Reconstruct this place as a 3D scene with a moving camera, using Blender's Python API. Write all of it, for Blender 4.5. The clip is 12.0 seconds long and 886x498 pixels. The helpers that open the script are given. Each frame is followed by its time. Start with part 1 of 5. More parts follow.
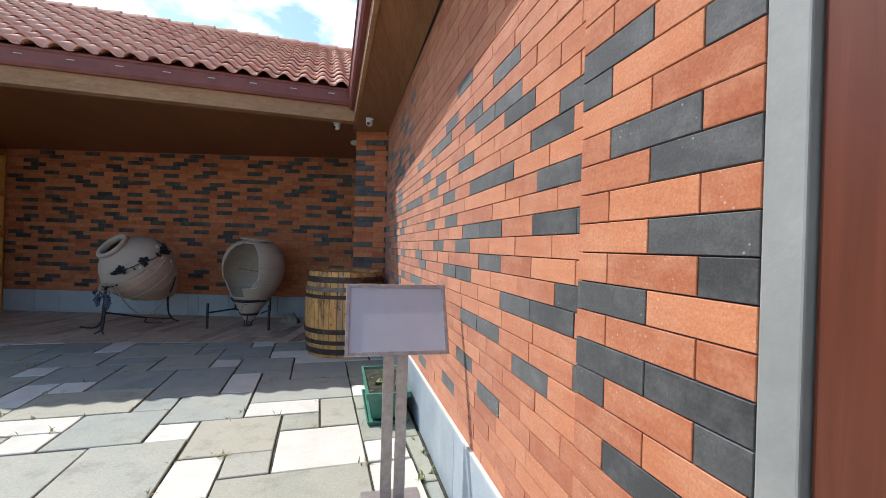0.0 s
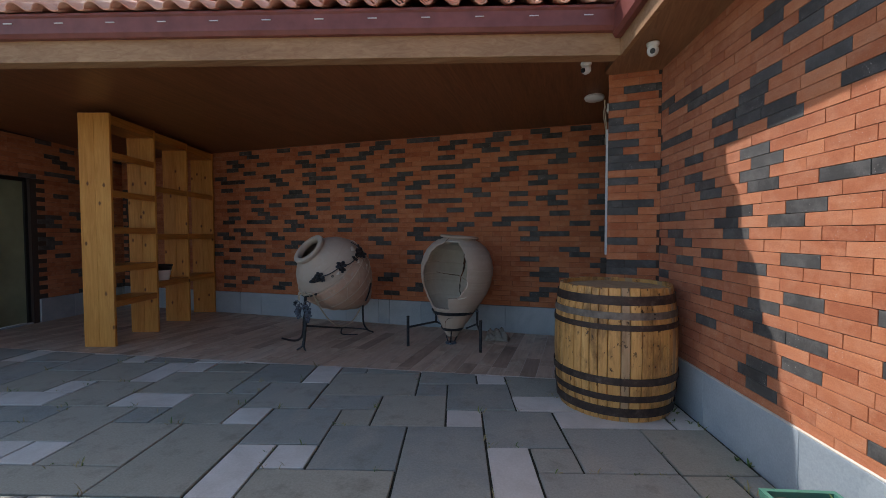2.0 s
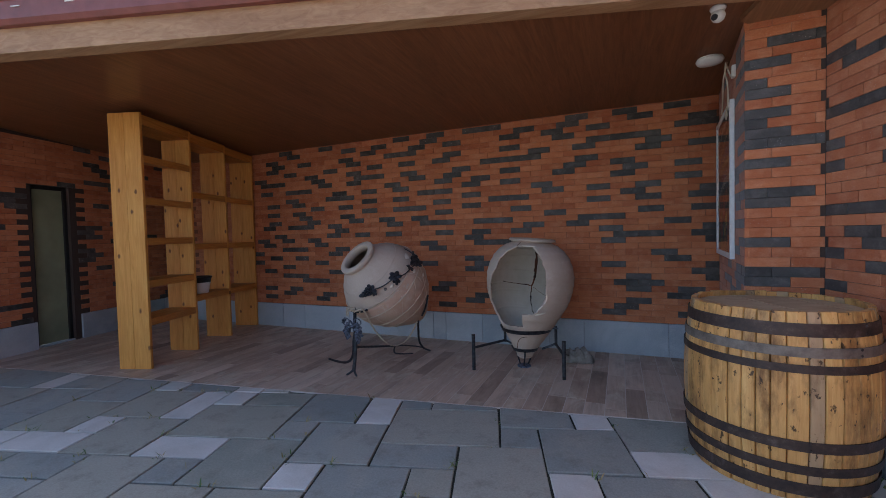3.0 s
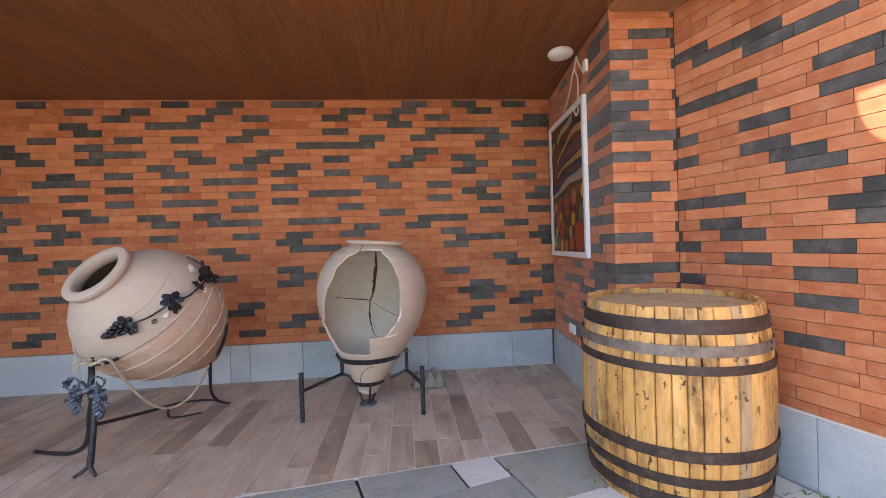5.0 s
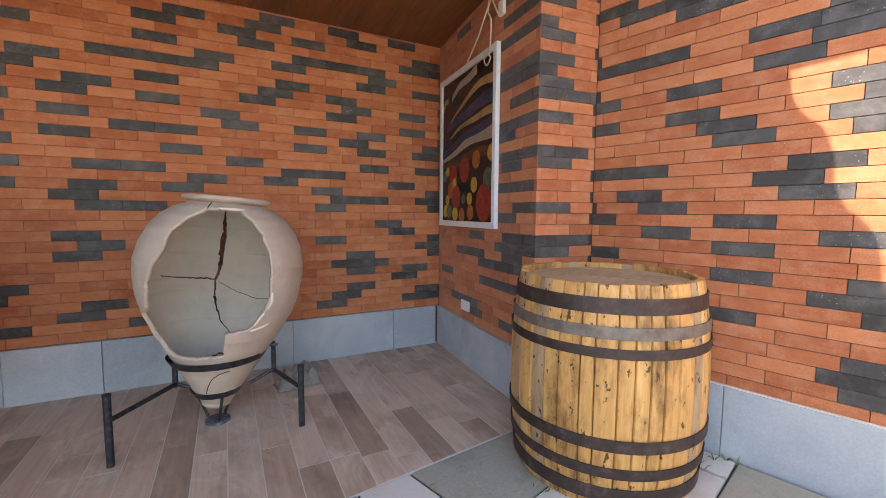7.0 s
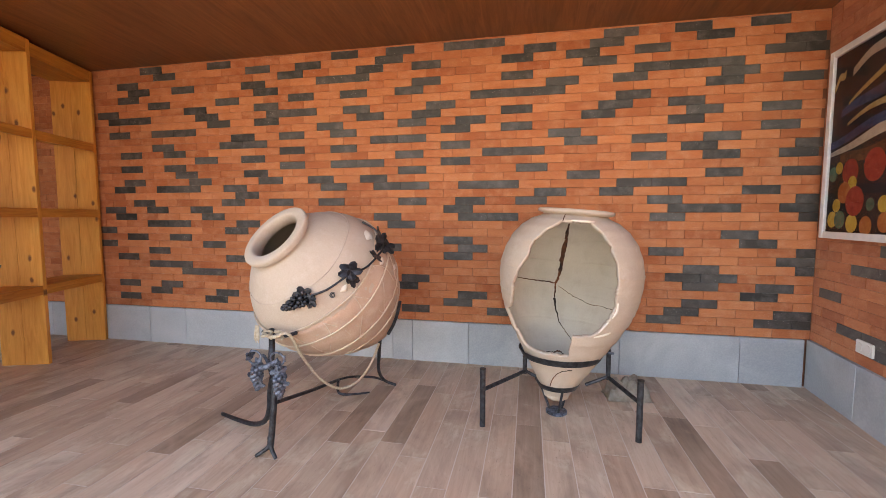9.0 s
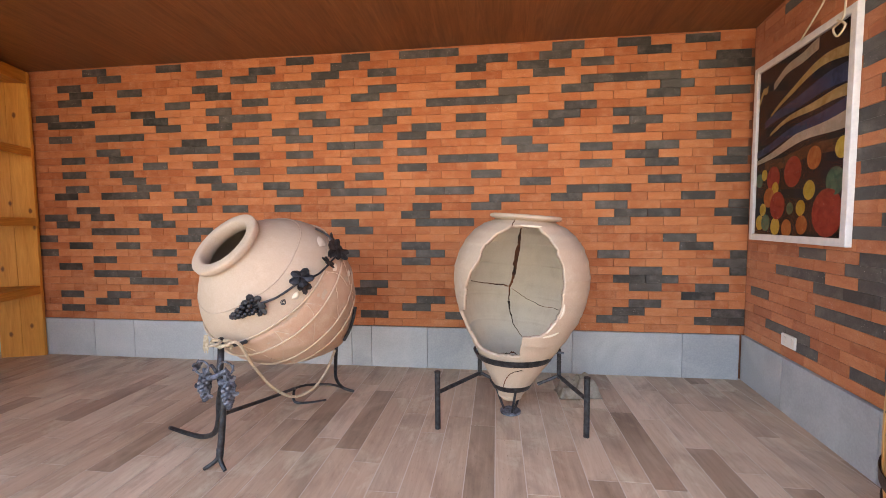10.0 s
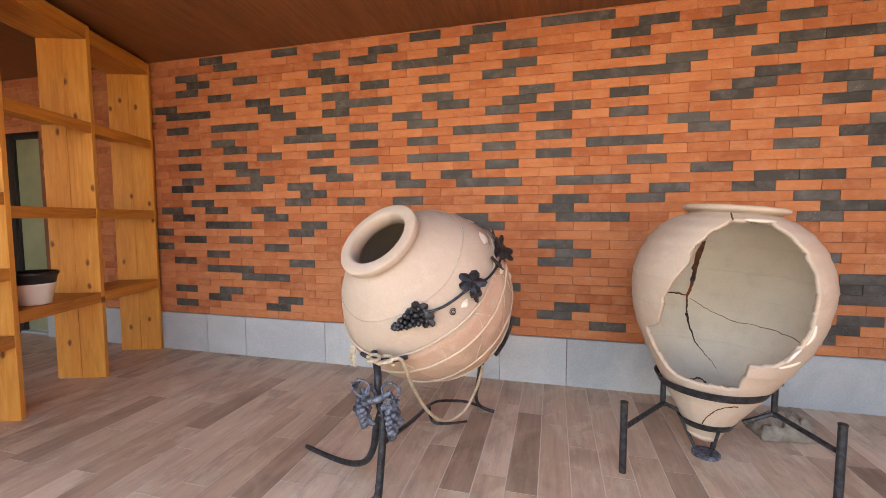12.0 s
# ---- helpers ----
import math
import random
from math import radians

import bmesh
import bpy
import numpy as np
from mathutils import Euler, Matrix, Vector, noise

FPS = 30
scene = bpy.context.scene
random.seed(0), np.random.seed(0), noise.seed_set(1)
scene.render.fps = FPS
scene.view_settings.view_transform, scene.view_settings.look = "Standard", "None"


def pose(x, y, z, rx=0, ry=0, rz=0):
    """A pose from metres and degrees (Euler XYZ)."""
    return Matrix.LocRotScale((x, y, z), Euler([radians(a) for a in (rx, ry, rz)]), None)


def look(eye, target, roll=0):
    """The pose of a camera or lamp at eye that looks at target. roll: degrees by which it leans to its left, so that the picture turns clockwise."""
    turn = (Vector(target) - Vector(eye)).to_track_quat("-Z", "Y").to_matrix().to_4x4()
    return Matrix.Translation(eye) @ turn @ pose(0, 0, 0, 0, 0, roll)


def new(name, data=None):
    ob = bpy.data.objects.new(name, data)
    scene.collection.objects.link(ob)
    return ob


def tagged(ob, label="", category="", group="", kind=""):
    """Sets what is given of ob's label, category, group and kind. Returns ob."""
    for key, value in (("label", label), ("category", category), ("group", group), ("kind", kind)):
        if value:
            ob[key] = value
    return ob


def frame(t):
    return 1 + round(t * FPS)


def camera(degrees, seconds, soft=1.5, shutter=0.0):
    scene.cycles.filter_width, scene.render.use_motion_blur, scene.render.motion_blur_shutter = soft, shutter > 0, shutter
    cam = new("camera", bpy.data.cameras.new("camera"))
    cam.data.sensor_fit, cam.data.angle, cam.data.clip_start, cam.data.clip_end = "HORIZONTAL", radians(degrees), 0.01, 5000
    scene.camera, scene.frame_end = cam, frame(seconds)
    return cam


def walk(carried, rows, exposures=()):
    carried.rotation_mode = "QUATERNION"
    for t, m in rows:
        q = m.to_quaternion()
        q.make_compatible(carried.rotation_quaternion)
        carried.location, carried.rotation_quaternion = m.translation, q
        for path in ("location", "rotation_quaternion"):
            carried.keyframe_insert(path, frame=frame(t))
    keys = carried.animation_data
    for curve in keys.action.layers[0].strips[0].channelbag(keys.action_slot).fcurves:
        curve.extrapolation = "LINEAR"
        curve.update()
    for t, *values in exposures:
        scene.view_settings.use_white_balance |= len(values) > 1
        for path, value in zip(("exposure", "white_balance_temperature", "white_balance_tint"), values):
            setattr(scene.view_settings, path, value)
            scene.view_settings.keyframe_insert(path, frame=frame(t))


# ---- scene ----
cam = camera(93.3, 12.0, 0.85)
PATH = [
    (0, (0.205, -0.095, 1.386), (0.209, 1.905, 1.38), 1.6),
    (0.5, (-0.119, 0.333, 1.399), (-0.452, 2.305, 1.386), 2.9),
    (1, (-0.489, 0.762, 1.409), (-0.891, 2.721, 1.381), 2.9),
    (1.5, (-0.935, 1.166, 1.471), (-1.487, 3.087, 1.409), 1.9),
    (2, (-1.355, 1.489, 1.475), (-1.974, 3.389, 1.403), -0.1),
    (2.5, (-1.692, 1.896, 1.475), (-2.4, 3.766, 1.414), -0.7),
    (2.7, (-1.793, 2.013, 1.519), (-2.544, 3.866, 1.443), -1.0),
    (4.3, (-2.637, 2.643, 1.448), (-3.452, 4.469, 1.458), -1.5),
    (4.5, (-2.659, 2.741, 1.422), (-3.172, 4.674, 1.424), -1.7),
    (4.6, (-2.675, 2.807, 1.412), (-3.032, 4.775, 1.405), -1.8),
    (5, (-2.617, 3.083, 1.403), (-2.436, 5.074, 1.379), -1.9),
    (5.5, (-2.649, 3.274, 1.369), (-1.865, 5.113, 1.312), -1.0),
    (6, (-2.808, 3.449, 1.366), (-1.727, 5.128, 1.256), -0.5),
    (6.5, (-2.787, 3.693, 1.346), (-1.701, 5.366, 1.194), -0.3),
    (7, (-2.898, 3.843, 1.358), (-1.981, 5.612, 1.188), 0.4),
    (7.5, (-3.137, 3.895, 1.399), (-2.561, 5.803, 1.234), 0.5),
    (7.7, (-3.239, 3.926, 1.412), (-2.903, 5.891, 1.244), 1.0),
    (9.3, (-3.173, 3.809, 1.402), (-3.586, 5.761, 1.252), -0.2),
    (9.5, (-3.121, 3.802, 1.421), (-3.449, 5.77, 1.278), -0.1),
    (10, (-3.093, 3.801, 1.406), (-3.346, 5.781, 1.276), -0.4),
    (10.5, (-3.136, 3.863, 1.387), (-3.334, 5.848, 1.244), 0.5),
    (11, (-3.381, 4.058, 1.398), (-3.83, 6.002, 1.253), 0.0),
    (11.5, (-3.628, 4.121, 1.397), (-4.117, 6.054, 1.244), 0.2),
    (12, (-3.878, 4.164, 1.385), (-4.384, 6.094, 1.242), -0.1),
]

EXPOSURES = [(0.0, 0.74, 6150, 3), (0.5, 0.44, 6150, 4), (1.0, 0.40, 6250, 5), (1.6, 0.36, 6450, 6), (2.2, 0.74, 6350, 7), (2.7, 1.04, 6150, 11), (4.3, 2.0, 6700, 15), (4.7, 2.42, 7100, 15), (5.2, 2.64, 7600, 16), (6.0, 1.95, 7500, 13), (6.5, 2.0, 7500, 14), (7.0, 2.5, 7700, 14), (7.7, 2.92, 8400, 15), (9.3, 3.10, 9100, 19), (12.0, 3.17, 9500, 20)]
walk(cam, [(t, look(eye, target, roll)) for t, eye, target, roll in PATH], EXPOSURES)

# ---- world and sun ----
world = bpy.data.worlds.new("world")
scene.world = world
world.use_nodes = True
wn, wl = world.node_tree.nodes, world.node_tree.links
SUN_WAY = Vector((0.587, -0.257, -1.0)).normalized()
sky = wn.new("ShaderNodeTexSky")
sky.sky_type, sky.sun_disc = "NISHITA", False
sky.sun_elevation = math.asin(-SUN_WAY.z)
sky.sun_rotation = math.atan2(-SUN_WAY.x, -SUN_WAY.y)
wn["Background"].inputs["Strength"].default_value = 0.15
wl.new(sky.outputs[0], wn["Background"].inputs["Color"])
sun = new("sun", bpy.data.lights.new("sun", "SUN"))
sun.data.energy, sun.data.angle, sun.data.color = 3.3, radians(0.55), (1.0, 0.945, 0.925)
sun.matrix_world = look((-6, 4, 12), Vector((-6, 4, 12)) + SUN_WAY)


# ---- materials ----
class Nodes:
    """Short hand for a node material."""

    def __init__(self, name, rough=0.7, metal=0.0, spec=0.5):
        self.m = bpy.data.materials.new(name)
        self.m.use_nodes = True
        self.t = self.m.node_tree
        self.b = self.t.nodes["Principled BSDF"]
        self.b.inputs["Roughness"].default_value = rough
        self.b.inputs["Metallic"].default_value = metal
        self.b.inputs["Specular IOR Level"].default_value = spec
        self.co = self.t.nodes.new("ShaderNodeTexCoord").outputs["Object"]

    def n(self, kind, **inputs):
        node = self.t.nodes.new(kind)
        for k, v in inputs.items():
            k = k.replace("_", " ")
            if isinstance(v, bpy.types.NodeSocket):
                self.t.links.new(v, node.inputs[k])
            else:
                node.inputs[k].default_value = v
        return node

    def scaled(self, sx, sy, sz, co=None):
        m = self.n("ShaderNodeMapping", Vector=co or self.co)
        m.inputs["Scale"].default_value = (sx, sy, sz)
        return m.outputs[0]

    def noise(self, scale, detail=4.0, rough=0.6, co=None, distortion=0.0):
        return self.n("ShaderNodeTexNoise", Vector=co or self.co, Scale=scale, Detail=detail, Roughness=rough, Distortion=distortion).outputs[0]

    def ramp(self, fac, *stops):
        r = self.n("ShaderNodeValToRGB", Fac=fac)
        e = r.color_ramp.elements
        while len(e) < len(stops):
            e.new(0.5)
        for k, (p, c) in zip(e, stops):
            k.position, k.color = p, (*c, 1.0) if not isinstance(c, float) else (c, c, c, 1.0)
        return r.outputs[0]

    def math(self, op, a, b):
        node = self.t.nodes.new("ShaderNodeMath")
        node.operation = op
        for i, v in enumerate((a, b)):
            if isinstance(v, bpy.types.NodeSocket):
                self.t.links.new(v, node.inputs[i])
            else:
                node.inputs[i].default_value = v
        return node.outputs[0]

    def mix(self, fac, a, b, blend="MIX"):
        node = self.t.nodes.new("ShaderNodeMix")
        node.data_type, node.blend_type = "RGBA", blend
        for k, v in ((0, fac), (6, a), (7, b)):
            if isinstance(v, bpy.types.NodeSocket):
                self.t.links.new(v, node.inputs[k])
            else:
                node.inputs[k].default_value = v if k == 0 else (*v, 1.0)
        return node.outputs[2]

    def chance(self):
        """A number of its own for each piece, loose or joined."""
        a = self.n("ShaderNodeObjectInfo").outputs["Random"]
        b = self.n("ShaderNodeNewGeometry").outputs["Random Per Island"]
        return self.math("FRACT", self.math("ADD", a, self.math("MULTIPLY", b, 7.31)), 0.0)

    def shifted(self):
        """Object coordinates moved by a chance amount for each piece."""
        v = self.t.nodes.new("ShaderNodeVectorMath")
        v.operation = "ADD"
        self.t.links.new(self.co, v.inputs[0])
        self.t.links.new(self.n("ShaderNodeCombineXYZ", X=self.math("MULTIPLY", self.chance(), 37.0), Y=self.math("MULTIPLY", self.chance(), 11.0)).outputs[0], v.inputs[1])
        return v.outputs[0]

    def out(self, colour, bump=None, height=0.002, rough=None, strength=0.6):
        if isinstance(colour, bpy.types.NodeSocket):
            self.t.links.new(colour, self.b.inputs["Base Color"])
        else:
            self.b.inputs["Base Color"].default_value = (*colour, 1.0)
        if bump is not None:
            k = self.n("ShaderNodeBump", Height=bump, Distance=height, Strength=strength)
            self.t.links.new(k.outputs[0], self.b.inputs["Normal"])
        if rough is not None:
            self.t.links.new(rough, self.b.inputs["Roughness"])
        return self.m


def brick_material(name, low, high, pale, speck, rough=0.8, spec=0.3, dust=0.12):
    k = Nodes(name, rough, spec=spec)
    k.b.inputs["Sheen Weight"].default_value = dust
    k.b.inputs["Sheen Roughness"].default_value = 0.45
    co = k.shifted()
    base = k.ramp(k.chance(), (0.0, low), (1.0, high))
    cloud = k.noise(9.0, 5, 0.65, co)
    base = k.mix(k.ramp(cloud, (0.45, 0.0), (0.8, 0.55)), base, pale)
    fine = k.noise(160.0, 3, 0.7, co)
    base = k.mix(0.45, base, k.ramp(fine, (0.3, 0.22), (0.7, 0.82)), "SOFT_LIGHT")
    streak = k.noise(5.0, 6, 0.75, k.scaled(0.35, 1, 2.2, co), 0.8)
    base = k.mix(0.55, base, k.ramp(streak, (0.32, 0.30), (0.68, 0.70)), "SOFT_LIGHT")
    dots = k.n("ShaderNodeTexVoronoi", Vector=co, Scale=55.0).outputs["Distance"]
    patch = k.ramp(k.noise(4.0, 2, 0.5, co), (0.52, 0.0), (0.62, 1.0))
    base = k.mix(k.math("MULTIPLY", k.ramp(dots, (0.10, speck), (0.16, 0.0)), patch), base, (0.62, 0.58, 0.54))
    return k.out(base, k.mix(0.5, fine, cloud), 0.002)


def wood_material(name, dark, light, stretch, rough=0.55, knots=0.0, grain=26.0, bump=0.0008, stain=0.0, weathered=0.0):
    k = Nodes(name, rough, spec=0.35)
    co = k.scaled(*stretch, co=k.shifted())
    n1 = k.noise(grain, 6, 0.65, co, 1.2)
    n2 = k.noise(grain * 0.12, 3, 0.5, co, 0.6)
    base = k.mix(k.ramp(n1, (0.32, 0.0), (0.68, 1.0)), dark, light)
    base = k.mix(0.5, base, k.ramp(n2, (0.3, 0.32), (0.7, 0.68)), "SOFT_LIGHT")
    base = k.mix(0.35, base, k.ramp(k.chance(), (0.0, 0.3), (1.0, 0.7)), "SOFT_LIGHT")
    if weathered:
        base = k.mix(k.ramp(k.chance(), (0.84, 0.0), (0.88, weathered)), base, (0.34, 0.25, 0.17))
    if stain:
        worn = k.noise(5.0, 6, 0.7, k.scaled(1, 1, 0.35))
        base = k.mix(k.ramp(worn, (0.50, 0.0), (0.68, stain)), base, (0.11, 0.045, 0.015))
        spots = k.noise(26.0, 3, 0.6, k.scaled(1, 1, 0.6))
        base = k.mix(k.ramp(spots, (0.63, 0.0), (0.68, 0.9)), base, (0.035, 0.018, 0.01))
    if knots:
        xyz = k.n("ShaderNodeSeparateXYZ", Vector=k.shifted()).outputs
        flat = k.n("ShaderNodeCombineXYZ", X=xyz["Y"], Y=k.math("MULTIPLY", xyz["Z"], 0.55)).outputs[0]
        v = k.n("ShaderNodeTexVoronoi", Vector=flat, Scale=knots)
        v.voronoi_dimensions = "2D"
        near = k.math("ADD", v.outputs["Distance"], k.math("MULTIPLY", k.noise(30.0, 2), 0.05))
        base = k.mix(k.ramp(near, (0.055, 0.92), (0.10, 0.0)), base, (0.13, 0.045, 0.015))
    return k.out(base, n1, bump)


def stone_material(name, a, b, stain, scale=3.0, rough=0.8):
    k = Nodes(name, rough, spec=0.35)
    co = k.shifted()
    base = k.mix(k.ramp(k.chance(), (0.0, 0.0), (1.0, 1.0)), a, b)
    big = k.noise(scale, 5, 0.6, co, 0.4)
    base = k.mix(k.ramp(big, (0.42, 0.0), (0.75, 0.65)), base, stain)
    fine = k.noise(70.0, 5, 0.7, co)
    base = k.mix(0.4, base, k.ramp(fine, (0.25, 0.25), (0.75, 0.78)), "SOFT_LIGHT")
    return k.out(base, k.mix(0.6, fine, big), 0.004)


RED = brick_material("red_brick", (0.36, 0.103, 0.041), (0.51, 0.178, 0.077), (0.58, 0.285, 0.165), 0.4, dust=0.18)
DARK = brick_material("dark_brick", (0.025, 0.0222, 0.021), (0.062, 0.0565, 0.053), (0.19, 0.176, 0.166), 0.6, 0.6, 0.45, 0.25)
JOINT = Nodes("joint", 0.95).out((0.06, 0.04, 0.033))
REDJOINT = Nodes("red_joint", 0.95).out((0.20, 0.075, 0.042))
PLINTH = stone_material("grey_plinth_slab", (0.29, 0.325, 0.36), (0.39, 0.425, 0.46), (0.52, 0.55, 0.57), 2.2, 0.55)
def plank_material(name, *tones):
    k = Nodes(name, 0.42, spec=0.4)
    co = k.shifted()
    base = k.ramp(k.chance(), *[(n / (len(tones) - 1), t) for n, t in enumerate(tones)])
    base = k.mix(k.ramp(k.noise(3.2, 5, 0.6, k.scaled(1, 0.45, 1, co), 0.8), (0.45, 0.0), (0.68, 0.6)), base, tuple(0.55 * v for v in tones[0]))
    base = k.mix(k.ramp(k.noise(4.5, 5, 0.65, k.scaled(1, 0.6, 1, co), 0.6), (0.52, 0.0), (0.72, 0.55)), base, tuple(min(0.72, 1.35 * v) for v in tones[-1]))
    grain = k.noise(30.0, 5, 0.65, k.scaled(1, 0.07, 1, co), 0.6)
    fleck = k.noise(90.0, 3, 0.7, k.scaled(1, 0.25, 1, co))
    base = k.mix(0.5, base, k.ramp(grain, (0.3, 0.28), (0.7, 0.74)), "SOFT_LIGHT")
    base = k.mix(k.ramp(fleck, (0.62, 0.0), (0.72, 0.5)), base, tuple(0.4 * v for v in tones[0]))
    return k.out(base, grain, 0.0008)


PLANK = plank_material("wood_look_tile", (0.41, 0.285, 0.205), (0.52, 0.38, 0.275), (0.58, 0.44, 0.33), (0.47, 0.34, 0.245), (0.64, 0.50, 0.385))
DARKPLANK = plank_material("dark_wood_look_tile", (0.27, 0.185, 0.13), (0.35, 0.245, 0.175), (0.39, 0.28, 0.20))
GROUT = Nodes("pale_grout", 0.9).out((0.62, 0.55, 0.48))
kk = Nodes("grey_flagstone", 0.75, spec=0.4)
kc = kk.shifted()
kb = kk.ramp(kk.chance(), (0.0, (0.24, 0.25, 0.225)), (0.35, (0.30, 0.305, 0.27)), (0.7, (0.35, 0.325, 0.255)), (1.0, (0.265, 0.265, 0.215)))
kn = kk.noise(2.4, 6, 0.62, kc, 0.5)
kb = kk.mix(kk.ramp(kn, (0.45, 0.0), (0.72, 0.6)), kb, (0.39, 0.355, 0.285))
kb = kk.mix(kk.ramp(kk.noise(5.0, 6, 0.7, kc), (0.52, 0.0), (0.70, 0.5)), kb, (0.16, 0.15, 0.115))
kf = kk.noise(70.0, 5, 0.7, kc)
kb = kk.mix(0.45, kb, kk.ramp(kf, (0.25, 0.22), (0.75, 0.8)), "SOFT_LIGHT")
SLATE = kk.out(kb, kk.mix(0.6, kf, kn), 0.005)
CREAM = stone_material("pale_flagstone", (0.54, 0.505, 0.445), (0.62, 0.585, 0.525), (0.44, 0.40, 0.335), 4.0)
kk = Nodes("soil_joint", 0.95)
SOIL = kk.out(kk.ramp(kk.noise(12.0, 6, 0.7), (0.35, (0.018, 0.018, 0.012)), (0.7, (0.06, 0.058, 0.034))), kk.noise(40.0), 0.01)


def clay_material(name, a, b, c):
    k = Nodes(name, 0.85, spec=0.25)
    big, mid, fine = k.noise(2.2, 5, 0.6), k.noise(9.0, 5, 0.65), k.noise(120.0, 4, 0.7)
    base = k.mix(k.ramp(big, (0.35, 0.0), (0.68, 1.0)), a, b)
    base = k.mix(k.ramp(mid, (0.5, 0.0), (0.8, 0.6)), base, c)
    base = k.mix(0.25, base, k.ramp(fine, (0.3, 0.3), (0.7, 0.7)), "SOFT_LIGHT")
    return k.out(base, k.mix(0.4, mid, fine), 0.003)


CLAY = clay_material("buff_clay", (0.50, 0.405, 0.33), (0.44, 0.345, 0.275), (0.57, 0.49, 0.42))
PINKCLAY = clay_material("pinkish_clay", (0.53, 0.395, 0.31), (0.46, 0.29, 0.21), (0.64, 0.54, 0.455))
INNER = clay_material("beige_clay_inside", (0.55, 0.485, 0.40), (0.48, 0.42, 0.345), (0.43, 0.365, 0.30))
kk = Nodes("crack_rust", 0.95)
CRACK = kk.out(kk.ramp(kk.noise(7.0, 3), (0.4, (0.02, 0.012, 0.01)), (0.62, (0.16, 0.05, 0.02))))
PLASTER = clay_material("pale_mend_plaster", (0.68, 0.62, 0.54), (0.6, 0.52, 0.43), (0.55, 0.45, 0.36))
kk = Nodes("black_iron", 0.45, 0.6)
IRON = kk.out(kk.ramp(kk.noise(30.0, 4), (0.35, (0.022, 0.023, 0.027)), (0.75, (0.075, 0.08, 0.095))), kk.noise(140.0), 0.001)
kk = Nodes("blue_worn_iron", 0.5, 0.3)
BLUEIRON = kk.out(kk.ramp(kk.noise(45.0, 4), (0.35, (0.03, 0.033, 0.042)), (0.65, (0.16, 0.19, 0.25))), kk.noise(140.0), 0.001)
STAVE = wood_material("oak_stave", (0.53, 0.265, 0.080), (0.68, 0.39, 0.140), (1.0, 1.0, 0.08), 0.5, 0.0, 40.0, 0.0015, stain=0.9, weathered=0.7)
HEAD = wood_material("oak_head", (0.34, 0.235, 0.135), (0.48, 0.35, 0.215), (0.1, 1.0, 1.0), 0.6, 0.0, 30.0)
kk = Nodes("rusty_hoop", 0.6, 0.5)
HOOP = kk.out(kk.ramp(kk.noise(14.0, 6, 0.7), (0.3, (0.035, 0.028, 0.027)), (0.55, (0.075, 0.05, 0.042)), (0.8, (0.17, 0.14, 0.125))), kk.noise(90.0), 0.002)
kk = Nodes("worn_grey_hoop", 0.6, 0.4)
GREYHOOP = kk.out(kk.ramp(kk.noise(12.0, 6, 0.7), (0.3, (0.10, 0.08, 0.068)), (0.55, (0.20, 0.165, 0.14)), (0.8, (0.30, 0.26, 0.22))), kk.noise(90.0), 0.002)
TWINE = clay_material("clay_dusted_twine", (0.55, 0.45, 0.36), (0.52, 0.40, 0.31), (0.64, 0.56, 0.48))
PINE = wood_material("knotty_pine", (0.52, 0.21, 0.038), (0.68, 0.325, 0.075), (1.0, 1.0, 0.09), 0.5, 3.6, 22.0)
PINEFLAT = wood_material("pine_shelf_board", (0.40, 0.155, 0.03), (0.58, 0.265, 0.06), (0.09, 1.0, 1.0), 0.5, 0.0, 22.0)
CEIL = wood_material("varnished_ceiling_boards", (0.13, 0.046, 0.019), (0.225, 0.088, 0.038), (1.0, 0.06, 1.0), 0.34, 0.0, 26.0)
SOFFIT = wood_material("soffit_boards", (0.22, 0.105, 0.05), (0.33, 0.17, 0.085), (1.0, 0.06, 1.0), 0.5, 0.0, 26.0)
EAVEWOOD = wood_material("eave_board", (0.30, 0.155, 0.075), (0.43, 0.25, 0.13), (0.08, 1.0, 1.0), 0.6, 0.0, 20.0)
kk = Nodes("brown_gutter", 0.42, 0.0)
GUTTER = kk.out(kk.ramp(kk.noise(5.0, 5), (0.3, (0.17, 0.045, 0.036)), (0.7, (0.25, 0.075, 0.06))), kk.noise(60.0), 0.0008)
kk = Nodes("terracotta_roof_tile", 0.75)
kc = kk.shifted()
TILE = kk.out(kk.mix(kk.ramp(kk.noise(6.0, 5, 0.65, kc), (0.4, 0.0), (0.75, 0.7)), kk.ramp(kk.chance(), (0.0, (0.60, 0.24, 0.155)), (1.0, (0.76, 0.40, 0.275))), (0.82, 0.56, 0.42)), kk.noise(60.0, 4, 0.6, kc), 0.003)
WHITE = Nodes("white_plastic", 0.35).out((0.75, 0.74, 0.71))
kk = Nodes("white_frame_paint", 0.45)
FRAMEWHITE = kk.out(kk.ramp(kk.noise(20.0, 4), (0.3, (0.62, 0.63, 0.65)), (0.7, (0.76, 0.76, 0.76))), kk.noise(60.0), 0.0006)
BLACK = Nodes("black_plastic", 0.4).out((0.015, 0.015, 0.016))
ROPE_K = Nodes("jute_rope", 0.9)
ROPE = ROPE_K.out(ROPE_K.ramp(ROPE_K.noise(70.0, 3), (0.3, (0.34, 0.27, 0.19)), (0.7, (0.56, 0.48, 0.37))), ROPE_K.noise(160.0), 0.003)
CABLE = Nodes("cream_cable", 0.5).out((0.62, 0.55, 0.42))
kk = Nodes("green_planter_plastic", 0.5)
